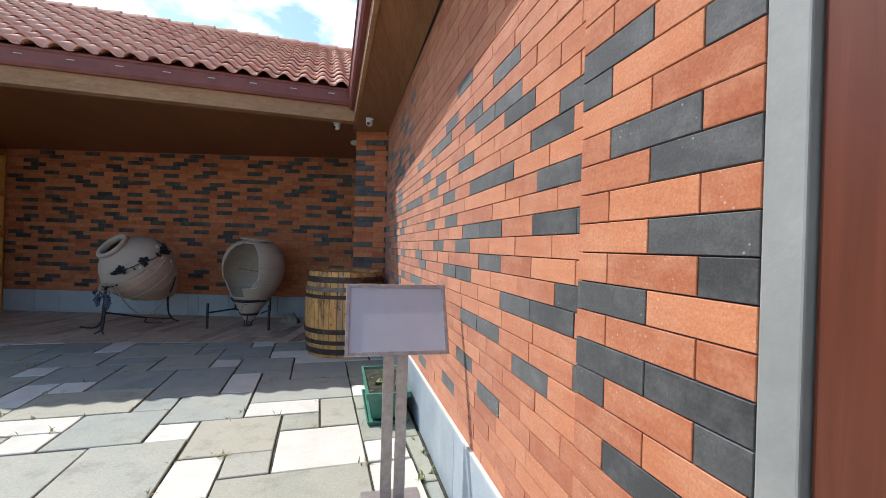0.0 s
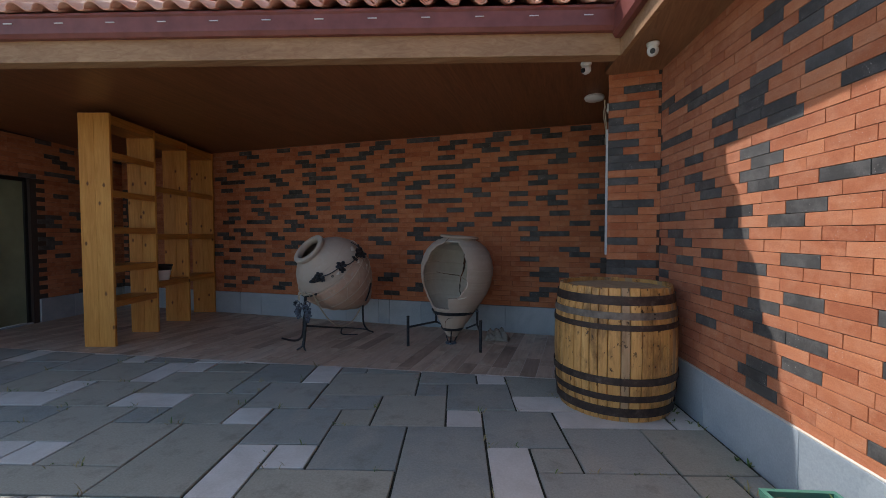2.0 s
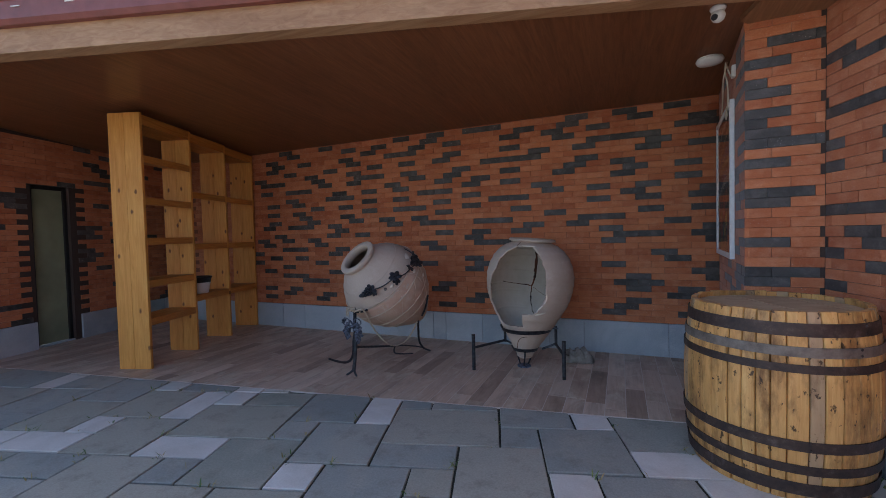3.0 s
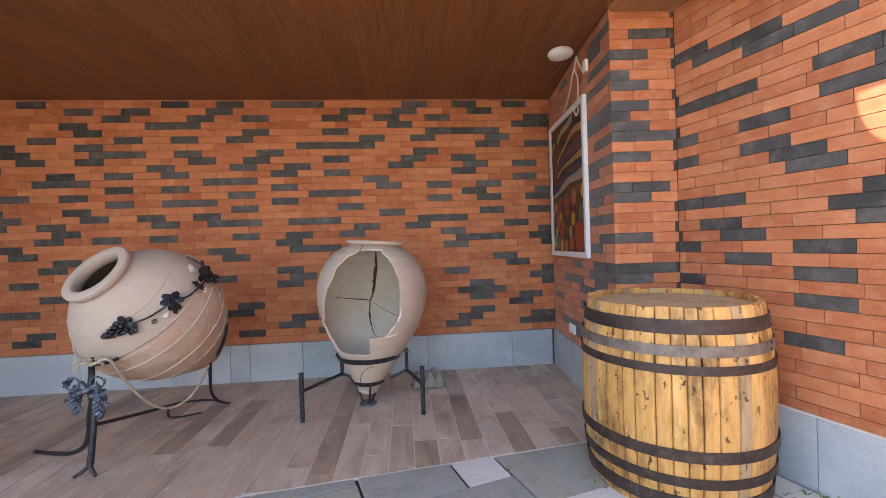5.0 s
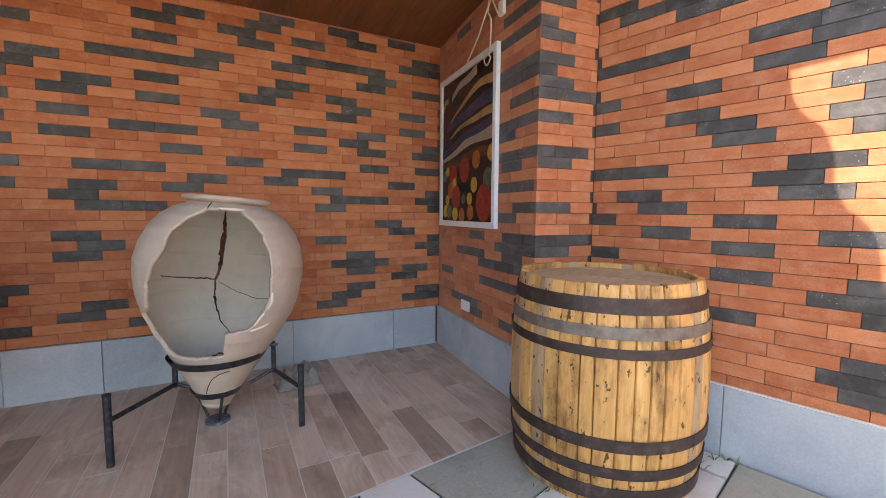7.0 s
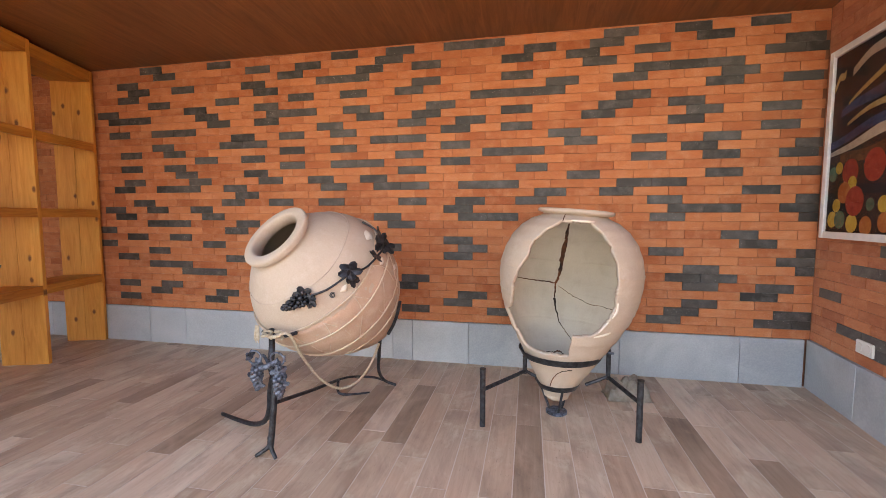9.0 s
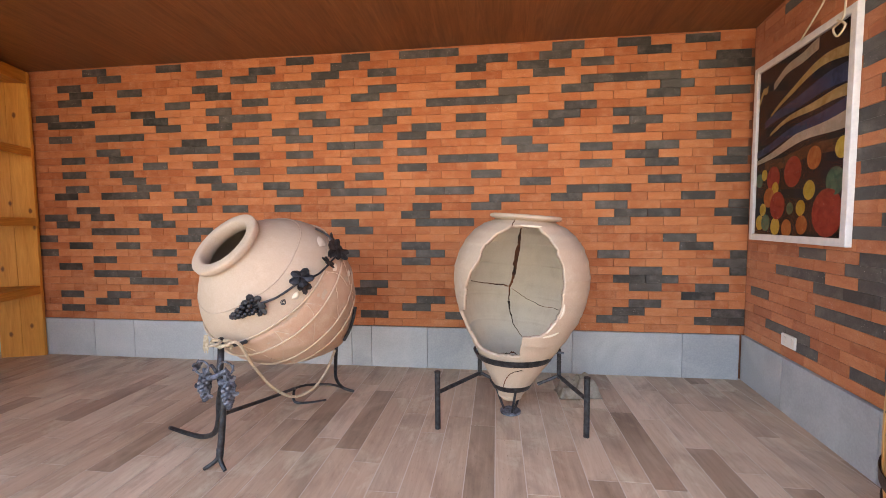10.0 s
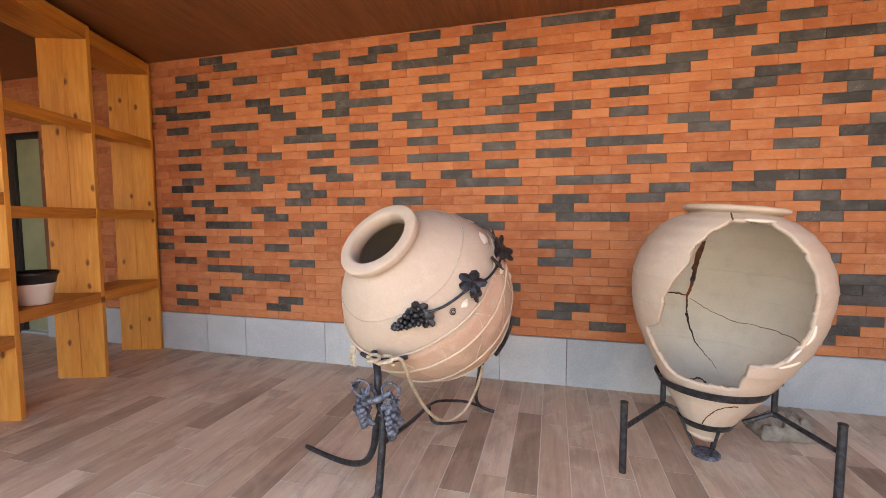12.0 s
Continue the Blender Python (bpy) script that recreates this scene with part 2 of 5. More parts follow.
GREEN = kk.out(kk.ramp(kk.noise(8.0, 5), (0.3, (0.035, 0.13, 0.095)), (0.75, (0.08, 0.22, 0.16))), kk.noise(80.0), 0.001)
LEAF_K = Nodes("leaf", 0.55)
LEAF = LEAF_K.out(LEAF_K.ramp(LEAF_K.chance(), (0.0, (0.05, 0.11, 0.02)), (0.6, (0.11, 0.17, 0.035)), (1.0, (0.24, 0.22, 0.06))))
STRAW = Nodes("dry_grass", 0.8).out((0.33, 0.27, 0.12))
kk = Nodes("anodised_frame", 0.4, 0.6)
ALU = kk.out(kk.ramp(kk.noise(30.0, 4), (0.3, (0.30, 0.26, 0.25)), (0.7, (0.42, 0.38, 0.37))), kk.noise(120.0), 0.0004)
kk = Nodes("blank_sign_panel", 0.4)
PANEL = kk.out(kk.ramp(kk.noise(3.0, 4), (0.3, (0.40, 0.40, 0.46)), (0.7, (0.47, 0.46, 0.51))))
kk = Nodes("grey_door_jamb", 0.5)
JAMB = kk.out(kk.ramp(kk.noise(6.0, 6, 0.7), (0.3, (0.24, 0.228, 0.21)), (0.7, (0.315, 0.30, 0.275))), kk.noise(60.0), 0.001)
BROWNDOOR = wood_material("brown_door_leaf", (0.10, 0.027, 0.013), (0.15, 0.043, 0.022), (1.0, 1.0, 0.05), 0.35, 0.0, 20.0)
PLAIN = stone_material("plain_render_wall", (0.42, 0.36, 0.30), (0.45, 0.39, 0.33), (0.36, 0.30, 0.25), 0.6)
CLOTH_K = Nodes("grey_cloth", 0.95)
CLOTH = CLOTH_K.out(CLOTH_K.ramp(CLOTH_K.noise(25.0, 4), (0.3, (0.34, 0.30, 0.255)), (0.7, (0.52, 0.47, 0.41))), CLOTH_K.noise(200.0), 0.002)
GROUND_K = Nodes("bare_earth", 0.95)
GROUND = GROUND_K.out(GROUND_K.ramp(GROUND_K.noise(0.8, 8, 0.65), (0.35, (0.15, 0.13, 0.095)), (0.7, (0.27, 0.24, 0.18))), GROUND_K.noise(6.0), 0.02)


# ---- mesh helpers ----
def part(name, bm, material, parent=None, label="", smooth=False):
    """Links a bmesh as one mesh object, under a thing or on its own."""
    me = bpy.data.meshes.new(name)
    bmesh.ops.recalc_face_normals(bm, faces=bm.faces)
    if smooth:
        for f in bm.faces:
            f.smooth = True
    bm.to_mesh(me)
    bm.free()
    me.materials.append(material)
    ob = new(name, me)
    ob.parent = parent
    return tagged(ob, label) if label else ob


def thing(name, m, label, category, group="", kind=""):
    ob = new(name)
    ob.matrix_world = m
    ob.empty_display_size = 0.1
    return tagged(ob, label, category, group, kind)


def box(bm, x0, x1, y0, y1, z0, z1, bevel=0.0, m=None):
    vs = bmesh.ops.create_cube(bm, size=1.0)["verts"]
    for v in vs:
        v.co = Vector((x0 + (v.co.x + 0.5) * (x1 - x0), y0 + (v.co.y + 0.5) * (y1 - y0), z0 + (v.co.z + 0.5) * (z1 - z0)))
    if bevel:
        es = list({e for v in vs for e in v.link_edges})
        vs = bmesh.ops.bevel(bm, geom=es, offset=bevel, segments=2, affect="EDGES", profile=0.5)["verts"]
    if m is not None:
        bmesh.ops.transform(bm, matrix=m, verts=list({v for v in vs}))
    return bm


def one_box(*a, **k):
    return box(bmesh.new(), *a, **k)


def prism(bm, pts, z0, z1):
    """An upright prism over a convex polygon of (x, y)."""
    a = [bm.verts.new((x, y, z0)) for x, y in pts]
    b = [bm.verts.new((x, y, z1)) for x, y in pts]
    bm.faces.new(a[::-1])
    bm.faces.new(b)
    for i in range(len(pts)):
        j = (i + 1) % len(pts)
        bm.faces.new((a[i], a[j], b[j], b[i]))
    return bm


def tube(bm, pts, r, seg=8, closed=False):
    """A round bar through points; r is a number or a function of 0..1."""
    pts = [Vector(p) for p in pts]
    n = len(pts)
    rings, side = [], None
    for i, p in enumerate(pts):
        a, b = (pts[i - 1] if i or closed else p), (pts[(i + 1) % n] if i < n - 1 or closed else p)
        way = (b - a).normalized()
        if side is None:
            side = way.orthogonal().normalized()
        side = (side - way * side.dot(way)).normalized()
        up = way.cross(side)
        rr = r(i / max(1, n - 1)) if callable(r) else r
        rings.append([bm.verts.new(p + (side * math.cos(2 * math.pi * k / seg) + up * math.sin(2 * math.pi * k / seg)) * rr) for k in range(seg)])
    for i in range(n if closed else n - 1):
        a, b = rings[i], rings[(i + 1) % n]
        for k in range(seg):
            bm.faces.new((a[k], a[(k + 1) % seg], b[(k + 1) % seg], b[k]))
    if not closed:
        bm.faces.new(rings[0][::-1])
        bm.faces.new(rings[-1])
    return bm


def smooth_path(pts, steps=6, closed=False):
    """A Catmull-Rom line through points."""
    pts = [Vector(p) for p in pts]
    n, res = len(pts), []
    for i in range(n if closed else n - 1):
        if closed:
            p0, p1, p2, p3 = pts[i - 1], pts[i], pts[(i + 1) % n], pts[(i + 2) % n]
        else:
            p0, p1, p2, p3 = pts[max(0, i - 1)], pts[i], pts[i + 1], pts[min(n - 1, i + 2)]
        for k in range(steps):
            t = k / steps
            res.append(0.5 * ((2 * p1) + (p2 - p0) * t + (2 * p0 - 5 * p1 + 4 * p2 - p3) * t * t + (3 * p1 - p0 - 3 * p2 + p3) * t ** 3))
    if not closed:
        res.append(pts[-1])
    return res


def revolve(bm, profile, seg=48, cap=True):
    """Turns (r, z) pairs round the z axis."""
    rings = [[bm.verts.new((r * math.cos(2 * math.pi * k / seg), r * math.sin(2 * math.pi * k / seg), z)) for k in range(seg)] for r, z in profile]
    for a, b in zip(rings, rings[1:]):
        for k in range(seg):
            bm.faces.new((a[k], a[(k + 1) % seg], b[(k + 1) % seg], b[k]))
    if cap:
        bm.faces.new(rings[0][::-1])
        bm.faces.new(rings[-1])
    return bm


def clip(poly, planes):
    """Cuts a convex polygon by half planes (a, b, c): a x + b y <= c."""
    for a, b, c in planes:
        res = []
        for i, p in enumerate(poly):
            q = poly[(i + 1) % len(poly)]
            dp, dq = a * p[0] + b * p[1] - c, a * q[0] + b * q[1] - c
            if dp <= 0:
                res.append(p)
            if (dp < 0) != (dq < 0) and abs(dp - dq) > 1e-9:
                t = dp / (dp - dq)
                res.append((p[0] + (q[0] - p[0]) * t, p[1] + (q[1] - p[1]) * t))
        poly = res
        if len(poly) < 3:
            return []
    return poly


def area_of(poly):
    return abs(sum(p[0] * q[1] - q[0] * p[1] for p, q in zip(poly, poly[1:] + poly[:1]))) / 2


# ---- plan ----
COURSE = 0.0741
BASE = 0.40
COURSES = 36
A_BACK, B_BACK = Vector((-10.4, 7.72)), Vector((-0.935, 7.72))
B_SIDE = Vector((-1.09, 6.01))
B_PIL = Vector((-0.62, 5.97))
B_RIGHT = Vector((0.7235, 0.5538))
UP_WALL = (B_PIL - B_RIGHT).normalized()
OUT_WALL = Vector((-UP_WALL.y, UP_WALL.x))
CEILING = 3.006
CORNER = Vector((-1.03, 5.54))
EAVE = Vector((-0.959, -0.2835)).normalized()
INTO = Vector((EAVE.y, -EAVE.x))


def ceiling_z(y):
    """Height of the loggia ceiling, which rises a little towards the courtyard."""
    return CEILING + 0.045 * (7.72 - y)


def edge_y(x):
    """Where the planks of the loggia end and the flagstones begin."""
    return 5.86 + 0.146 * (x + 1.5)


# ---- ground ----
bm = bmesh.new()
prism(bm, [(-600, -600), (600, -600), (600, 600), (-600, 600)], -0.5, -0.045)
tagged(part("ground", bm, GROUND), "bare dusty earth around the courtyard", "ground", kind="structure")


# ---- walls ----
def wall(name, a, b, z0, z1, thick, label, end_a=0.0, end_b=0.0, back=JOINT):
    way = (b - a).normalized()
    ob = part(name, one_box(-end_a, (b - a).length + end_b, 0.012, thick, z0, z1), back)
    ob.matrix_world = pose(a.x, a.y, 0, 0, 0, math.degrees(math.atan2(way.y, way.x)))
    return tagged(ob, label, "wall", kind="structure")


BRICKS = {}


def brick_mesh(width, dark, course, gap=0.0034):
    key = (round(width, 3), dark, course, gap)
    if key not in BRICKS:
        w, h, d, c = key[0] - gap, course - gap, 0.03, 0.0014
        x0, z0 = gap / 2, gap / 2
        vs = [(x0, d, z0), (x0 + w, d, z0), (x0 + w, d, z0 + h), (x0, d, z0 + h)]
        vs += [(x, c, z) for x, _, z in vs]
        vs += [(x0 + c, 0, z0 + c), (x0 + w - c, 0, z0 + c), (x0 + w - c, 0, z0 + h - c), (x0 + c, 0, z0 + h - c)]
        fs = [(8, 9, 10, 11)]
        for o in (0, 4):
            fs += [(o + i, o + (i + 1) % 4, o + 4 + (i + 1) % 4, o + 4 + i) for i in range(4)]
        me = bpy.data.meshes.new("brick")
        me.from_pydata(vs, [], fs)
        me.materials.append(DARK if dark else RED)
        BRICKS[key] = (me, vs, fs)
    return BRICKS[key]


def lay_bricks(ob, length, pattern, first, last, rows=None, brick=0.2785, course=0.0741, courses=36, base=BASE, holes=(), gap=0.0034):
    """Running bond over a wall's face; bricks from first to last along the wall are objects, the others joined."""
    rng = random.Random(ob.name)
    rest = {False: ([], []), True: ([], [])}
    made = 0
    for j in range(courses):
        lead = int(rows[j][0]) / 10 if rows and j < len(rows) else (0.5 if j % 2 else 0.0)
        x = brick * (lead - 1.0)
        i = -1
        while x < length:
            x0, x1 = max(0.0, x), min(length, x + brick)
            x, i = x + brick, i + 1
            if x1 - x0 < 0.03:
                continue
            z = base + j * course
            if any(h[0] < x1 - 0.02 and x0 + 0.02 < h[1] and h[2] < z + course - 0.01 and z + 0.01 < h[3] for h in holes):
                continue
            dark = pattern(j, i)
            y = rng.uniform(-0.0015, 0.0015)
            me, vs, fs = brick_mesh(x1 - x0, dark, course, gap)
            if first <= (x0 + x1) / 2 <= last and made < 300:
                o = new("brick", me)
                o.parent = ob
                o.location = (x0, y, z)
                made += 1
            else:
                v, f = rest[dark]
                n = len(v)
                v += [(p[0] + x0, p[1] + y, p[2] + z) for p in vs]
                f += [tuple(n + q for q in face) for face in fs]
    for dark, (v, f) in rest.items():
        if v:
            me = bpy.data.meshes.new("bricks")
            me.from_pydata(v, [], f)
            me.materials.append(DARK if dark else RED)
            o = new("dark_bricks" if dark else "red_bricks", me)
            o.parent = ob
            tagged(o, kind="stuff")


def scattered(seed, share=0.075):
    """Dark bricks in short stepped runs."""
    rng = random.Random(seed)
    cells = set()
    for j in range(COURSES + 2):
        for i in range(60):
            if rng.random() < share:
                cells.add((j, i))
                if rng.random() < 0.5:
                    cells.add((j + 1, i + rng.choice((0, -1, 1))))
                if rng.random() < 0.25:
                    cells.add((j, i + 1))
    return lambda j, i: (j, i) in cells


# the bond of each wall, course by course from the plinth up: how far the first whole brick is shifted, in
# tenths of a brick, then red (.) and dark (#) bricks
BACK_BOND = (
    "0...................................",
    "5..........#...#.......#..#....#..##",
    "0............#..#........#......#..#",
    "5..........#.#...........#......#...",
    "1......................#..........#.",
    "5.............##.......#........#.#.",
    "0............##.................##..",
    "5..........#....#...............#..#",
    "0............#...........#.........#",
    "5.........#....#......#..#.....#...#",
    "0...........#.#..........#........#.",
    "5.........#.....#................#..",
    "0............##..#.....#............",
    "5..........#...#......#..##....#...#",
    "0..........#.#.#.........#......##.#",
    "4...........#...#.#.#..#.#.#...#...#",
    "0................#..........#.#...#.",
    "5..........#.##.#...#.##.##...##....",
    "0...........#..#..#.#.#......#...#.#",
    "4.............#..#.....#...#........",
    "9..........#.#....#.##..#.....#.#.#.",
    "3..............#.#.....#..##....#..#",
    "9..........#.#....#.#...#...#.#.#...",
    "4............#..##....##....#.....#.",
    "9...............#.#.#...#.#....#....",
    "4..........#.##.....#..#.#...#..#.#.",
    "9..............#.#...#.#..#..#.#....",
    "4..........##..#..##.#..#.....#.....",
    "9.........#...#..#.......###....#.#.",
    "3............#..#..#.#.#....#.#..#..",
    "9..........#.....#.....#..#...###...",
    "4...........#.#..#..##.......#....##",
    "9..........#......#..#.#..#.#.#...#.",
    "6............#...#.#..#....#.#..#...",
    "0............#..#....#.#.##...#.#.#.",
    "5...................................",
    "0...................................",
)
RIGHT_BOND = (
    "0.....................",
    "6.....#..#.#.........",
    "3.....#.......#.......",
    "6.....#....#.........",
    "7......#...#....#....",
    "4...#.....#....#......",
    "8.....##.#...........",
    "1.....#...........#.#.",
    "6...#.#........##..##",
    "7#.....#.##........##",
    "6...#............##..",
    "2..#..#....#..##...#..",
    "6#..#..#..#.....#...#",
    "1..#.........#.#....#.",
    "6.#..#.........##.##.",
    "2....#.#....#.#.....#.",
    "7##..#.#..........#..",
    "0.............#.##..#.",
    "5...#.#.###.#.....#.#",
    "2...#.#......#.#...#..",
    "6#.#..#....#.....#...",
    "2.....#.........##....",
    "6#.#......#.##.#.....",
    "1....#.#......#..#....",
    "9....##.#............",
    "0.##.##........#......",
    "1.....#.#.............",
    "5.....#..............",
    "7..##...#............",
    "5.##...#.............",
    "9#.....#.............",
    "5.....#..............",
    "9.....#.#............",
    "5....................",
    "0.....................",
    "5....................",
    "0.....................",
)
SIDE_BOND = (
    "0........",
    "5...#.##",
    "2..##...",
    "5.......",
    "0........",
    "3.#..###",
    "0........",
    "2....###",
    "6..##.#.",
    "2.....##",
    "6...#.##",
    "5.......",
    "3.....#.",
    "1......##",
    "0........",
    "3.....##",
    "0........",
    "5.....#.",
    "3.....##",
    "5.......",
    "2.....#.",
    "3.....##",
    "0........",
    "9.....##",
    "0........",
    "4.....##",
    "2.....##",
    "5.......",
    "0........",
    "2.....##",
    "0........",
    "5.....##",
    "0........",
    "5.....#.",
    "5..#..##",
    "5.......",
    "0.......#",
)
PILASTER_BOND = (
    "6..", "0#.", "6.#", "0..", "6.#", "0#.", "6..", "0##", "6..", "0.#", "6##", "0..", "6..", "0##", "6..#", "0#..", "6..",
    "0.#", "5##.", "0..", "6..", "0##", "6..", "5###", "0.#", "5#..", "0##", "6..", "0.#", "5#..", "6..", "0##", "6..", "5.##", "0#.", "6..", "0##",
)


def bonded(rows):
    return lambda j, i: j < len(rows) and i + 1 < len(rows[j]) and rows[j][i + 1] == "#"


wall_back = wall("wall_back", A_BACK, B_BACK, -0.3, 3.3, 0.3, "long brick wall of red slips with dark accents", end_a=-0.75, end_b=0.3, back=REDJOINT)
BACK_DOOR = (0.2, 0.75)
DOOR_TOP = BASE + 27 * COURSE
lay_bricks(wall_back, (B_BACK - A_BACK).length, bonded(BACK_BOND), 5.2, 7.6, BACK_BOND, holes=[(*BACK_DOOR, 0.0, DOOR_TOP)], gap=0.002)
part("wall_pier", one_box(-0.3, BACK_DOOR[0], 0.012, 0.3, -0.3, 3.3), JOINT, wall_back)
part("wall_lintel", one_box(*BACK_DOOR, 0.012, 0.3, DOOR_TOP, 3.3), JOINT, wall_back)
wall_side = wall("wall_side", B_BACK, B_SIDE, -0.3, 3.3, 0.3, "short brick side wall with a picture on it", end_a=0.02, end_b=-0.06, back=REDJOINT)
lay_bricks(wall_side, (B_SIDE - B_BACK).length, bonded(SIDE_BOND), 0, 3, SIDE_BOND, gap=0.002)
wall_pilaster = wall("wall_pilaster", B_SIDE, B_PIL, -0.3, 3.3, 0.3, "narrow brick pilaster face at the corner", end_a=-0.06, end_b=0.2)
lay_bricks(wall_pilaster, (B_PIL - B_SIDE).length, bonded(PILASTER_BOND), 0, 3, PILASTER_BOND, gap=0.0025)
wall_right = wall("wall_right", B_PIL, B_RIGHT, -0.3, 3.3, 0.3, "sunlit brick wall of red slips with dark accents", end_a=0.03)
LEN_RIGHT = (B_RIGHT - B_PIL).length
PIER = 5.078
lay_bricks(wall_right, PIER, bonded(RIGHT_BOND), PIER - 2.0, PIER, RIGHT_BOND, 0.285, 0.0751, 36, 0.3853)
# the shallow pier beside the entrance has its own courses; dark bricks by course and place
PIER_DARK = {(6, 1), (8, 0), (8, 2), (9, 0), (9, 1), (11, 0), (12, 2), (13, 1), (15, 1), (16, 1), (18, 0), (18, 2), (19, 0), (22, 1), (25, 0)}
for j in range(36):
    cuts = (PIER, 5.337, LEN_RIGHT) if j % 2 else (PIER, 5.203, 5.465, LEN_RIGHT)
    for i, (x0, x1) in enumerate(zip(cuts, cuts[1:])):
        o = new("brick", brick_mesh(x1 - x0, (j, i) in PIER_DARK, 0.0751)[0])
        o.parent = wall_right
        o.location = (x0, -0.03, 0.408 + j * 0.0751)
part("mortar_bead", one_box(0.0, PIER, -0.021, -0.002, BASE - 0.0035, BASE + 0.005, 0.002), CREAM, wall_right)
part("wall_pier", one_box(PIER + 0.004, LEN_RIGHT - 0.002, -0.02, 0.012, 0.40, 3.1), JOINT, wall_right)

# plain walls that close the place at the far ends
A_LEFT, B_LEFT = Vector((-9.0, 2.4)), Vector((-10.38, 7.72))
wall_left = wall("wall_left", A_LEFT, B_LEFT, -0.3, 0.0, 0.3, "shaded brick wall with a glazed door")
LEN_LEFT = (B_LEFT - A_LEFT).length
DOORS = ((3.12, 3.66),)
lay_bricks(wall_left, LEN_LEFT, scattered(8, 0.10), 4.0, 4.1, holes=[(a, b, 0.0, DOOR_TOP) for a, b in DOORS])
spans = [0.0] + [v for d in DOORS for v in d] + [LEN_LEFT]
for a, b in zip(spans[::2], spans[1::2]):
    o = part("wall_pier", one_box(a, b, 0.012, 0.3, 0.0, 3.3), JOINT, wall_left)
for a, b in DOORS:
    part("wall_lintel", one_box(a, b, 0.012, 0.3, DOOR_TOP, 3.3), JOINT, wall_left)
# the green is the courtyard's reflection in the glass, put into the pane's colour
kk = Nodes("pale_green_frosted_glass", 0.3)
GREENPANE = kk.out(kk.ramp(kk.noise(2.0, 3), (0.3, (0.20, 0.235, 0.15)), (0.7, (0.30, 0.34, 0.22))))
for i, (ob, a, b) in enumerate(((wall_left, *DOORS[0]), (wall_back, *BACK_DOOR))):
    d = tagged(new("door_%d" % (i + 1)), "narrow glazed door with pale green frosted pane", "door", kind="structure")
    d.matrix_world = ob.matrix_world.copy()
    part("frame_post", one_box(a, a + 0.05, 0.06, 0.13, 0, DOOR_TOP, 0.004), BLACK, d)
    part("frame_post", one_box(b - 0.05, b, 0.06, 0.13, 0, DOOR_TOP, 0.004), BLACK, d)
    part("frame_head", one_box(a + 0.05, b - 0.05, 0.06, 0.13, DOOR_TOP - 0.06, DOOR_TOP, 0.004), BLACK, d)
    part("pane", one_box(a + 0.05, b - 0.05, 0.09, 0.105, 0.03, DOOR_TOP - 0.06), GREENPANE, d)
    part("sill", one_box(a, b, 0.03, 0.3, -0.01, 0.025, 0.004), PLINTH, d)

# the wall of the same building beside and behind the start of the walk
END = B_RIGHT - UP_WALL * 0.072
a0 = pose(B_RIGHT.x, B_RIGHT.y, 0, 0, 0, math.degrees(math.atan2(-UP_WALL.y, -UP_WALL.x)))
door_3 = tagged(new("door_3"), "brown wooden entrance door in a grey jamb", "door", kind="structure")
door_3.matrix_world = a0
part("jamb", one_box(0.0025, 0.066, -0.034, 0.25, 0, 2.3, 0.004), JAMB, door_3)
part("jamb", one_box(1.13, 1.20, -0.02, 0.25, 0, 2.3, 0.004), JAMB, door_3)
part("jamb_head", one_box(0.002, 1.20, -0.02, 0.25, 2.3, 2.37, 0.004), JAMB, door_3)
leaf = part("leaf", one_box(0.0685, 1.127, 0.0, 0.05, 0.01, 2.298, 0.006), BROWNDOOR, door_3)
part("stile", one_box(0.0685, 0.2, -0.018, 0.0, 0.01, 2.298, 0.006), BROWNDOOR, leaf)
part("stile", one_box(1.0, 1.127, -0.018, 0.0, 0.01, 2.298, 0.006), BROWNDOOR, leaf)
part("rail", one_box(0.2, 1.0, -0.016, 0.0, 1.0, 1.14, 0.006), BROWNDOOR, leaf)
part("handle", tube(bmesh.new(), [(0.14, -0.018, 1.05), (0.14, -0.07, 1.05), (0.26, -0.07, 1.05)], 0.01), IRON, leaf)
wall_south = tagged(part("wall_south", box(one_box(1.2, 9.0, 0.0, 0.3, -0.3, 3.3), 0.0, 1.2, 0.0, 0.3, 2.37, 3.3), PLAIN), "plain rendered wall beside the entrance", "wall", kind="structure")
wall_south.matrix_world = a0


# ---- plinths ----
def plinth(ob, length, widths, shift=0.0, proud=0.022, holes=()):
    x, i = -shift, 0
    while x < length:
        w = widths[i % len(widths)]
        x0, x1 = max(0.0, x), min(length, x + w)
        x, i = x + w, i + 1
        if x1 - x0 < 0.02:
            continue
        if any(h[0] < (x0 + x1) / 2 < h[1] for h in holes):
            continue
        part("plinth_slab", one_box(x0 + 0.0015, x1 - 0.0015, -proud, 0.012, -0.05, BASE - 0.004, 0.004), PLINTH, ob)


plinth(wall_back, (B_BACK - A_BACK).length - 0.025, (0.20, 0.55, 0.92, 0.43, 0.95, 0.47, 0.9, 0.88, 0.6), 0.0, holes=[BACK_DOOR])
plinth(wall_side, (B_SIDE - B_BACK).length - 0.0, (0.62, 0.9), 0.0)
plinth(wall_pilaster, (B_PIL - B_SIDE).length, (0.6,), 0.0)
plinth(wall_right, LEN_RIGHT, (1.15, 0.95), 0.3)
plinth(wall_left, LEN_LEFT, (0.775, 0.775, 0.775, 0.775, 0.65, 0.6, 0.6, 0.45, 0.5), 0.0, holes=[(a - 0.02, b + 0.02) for a, b in DOORS])

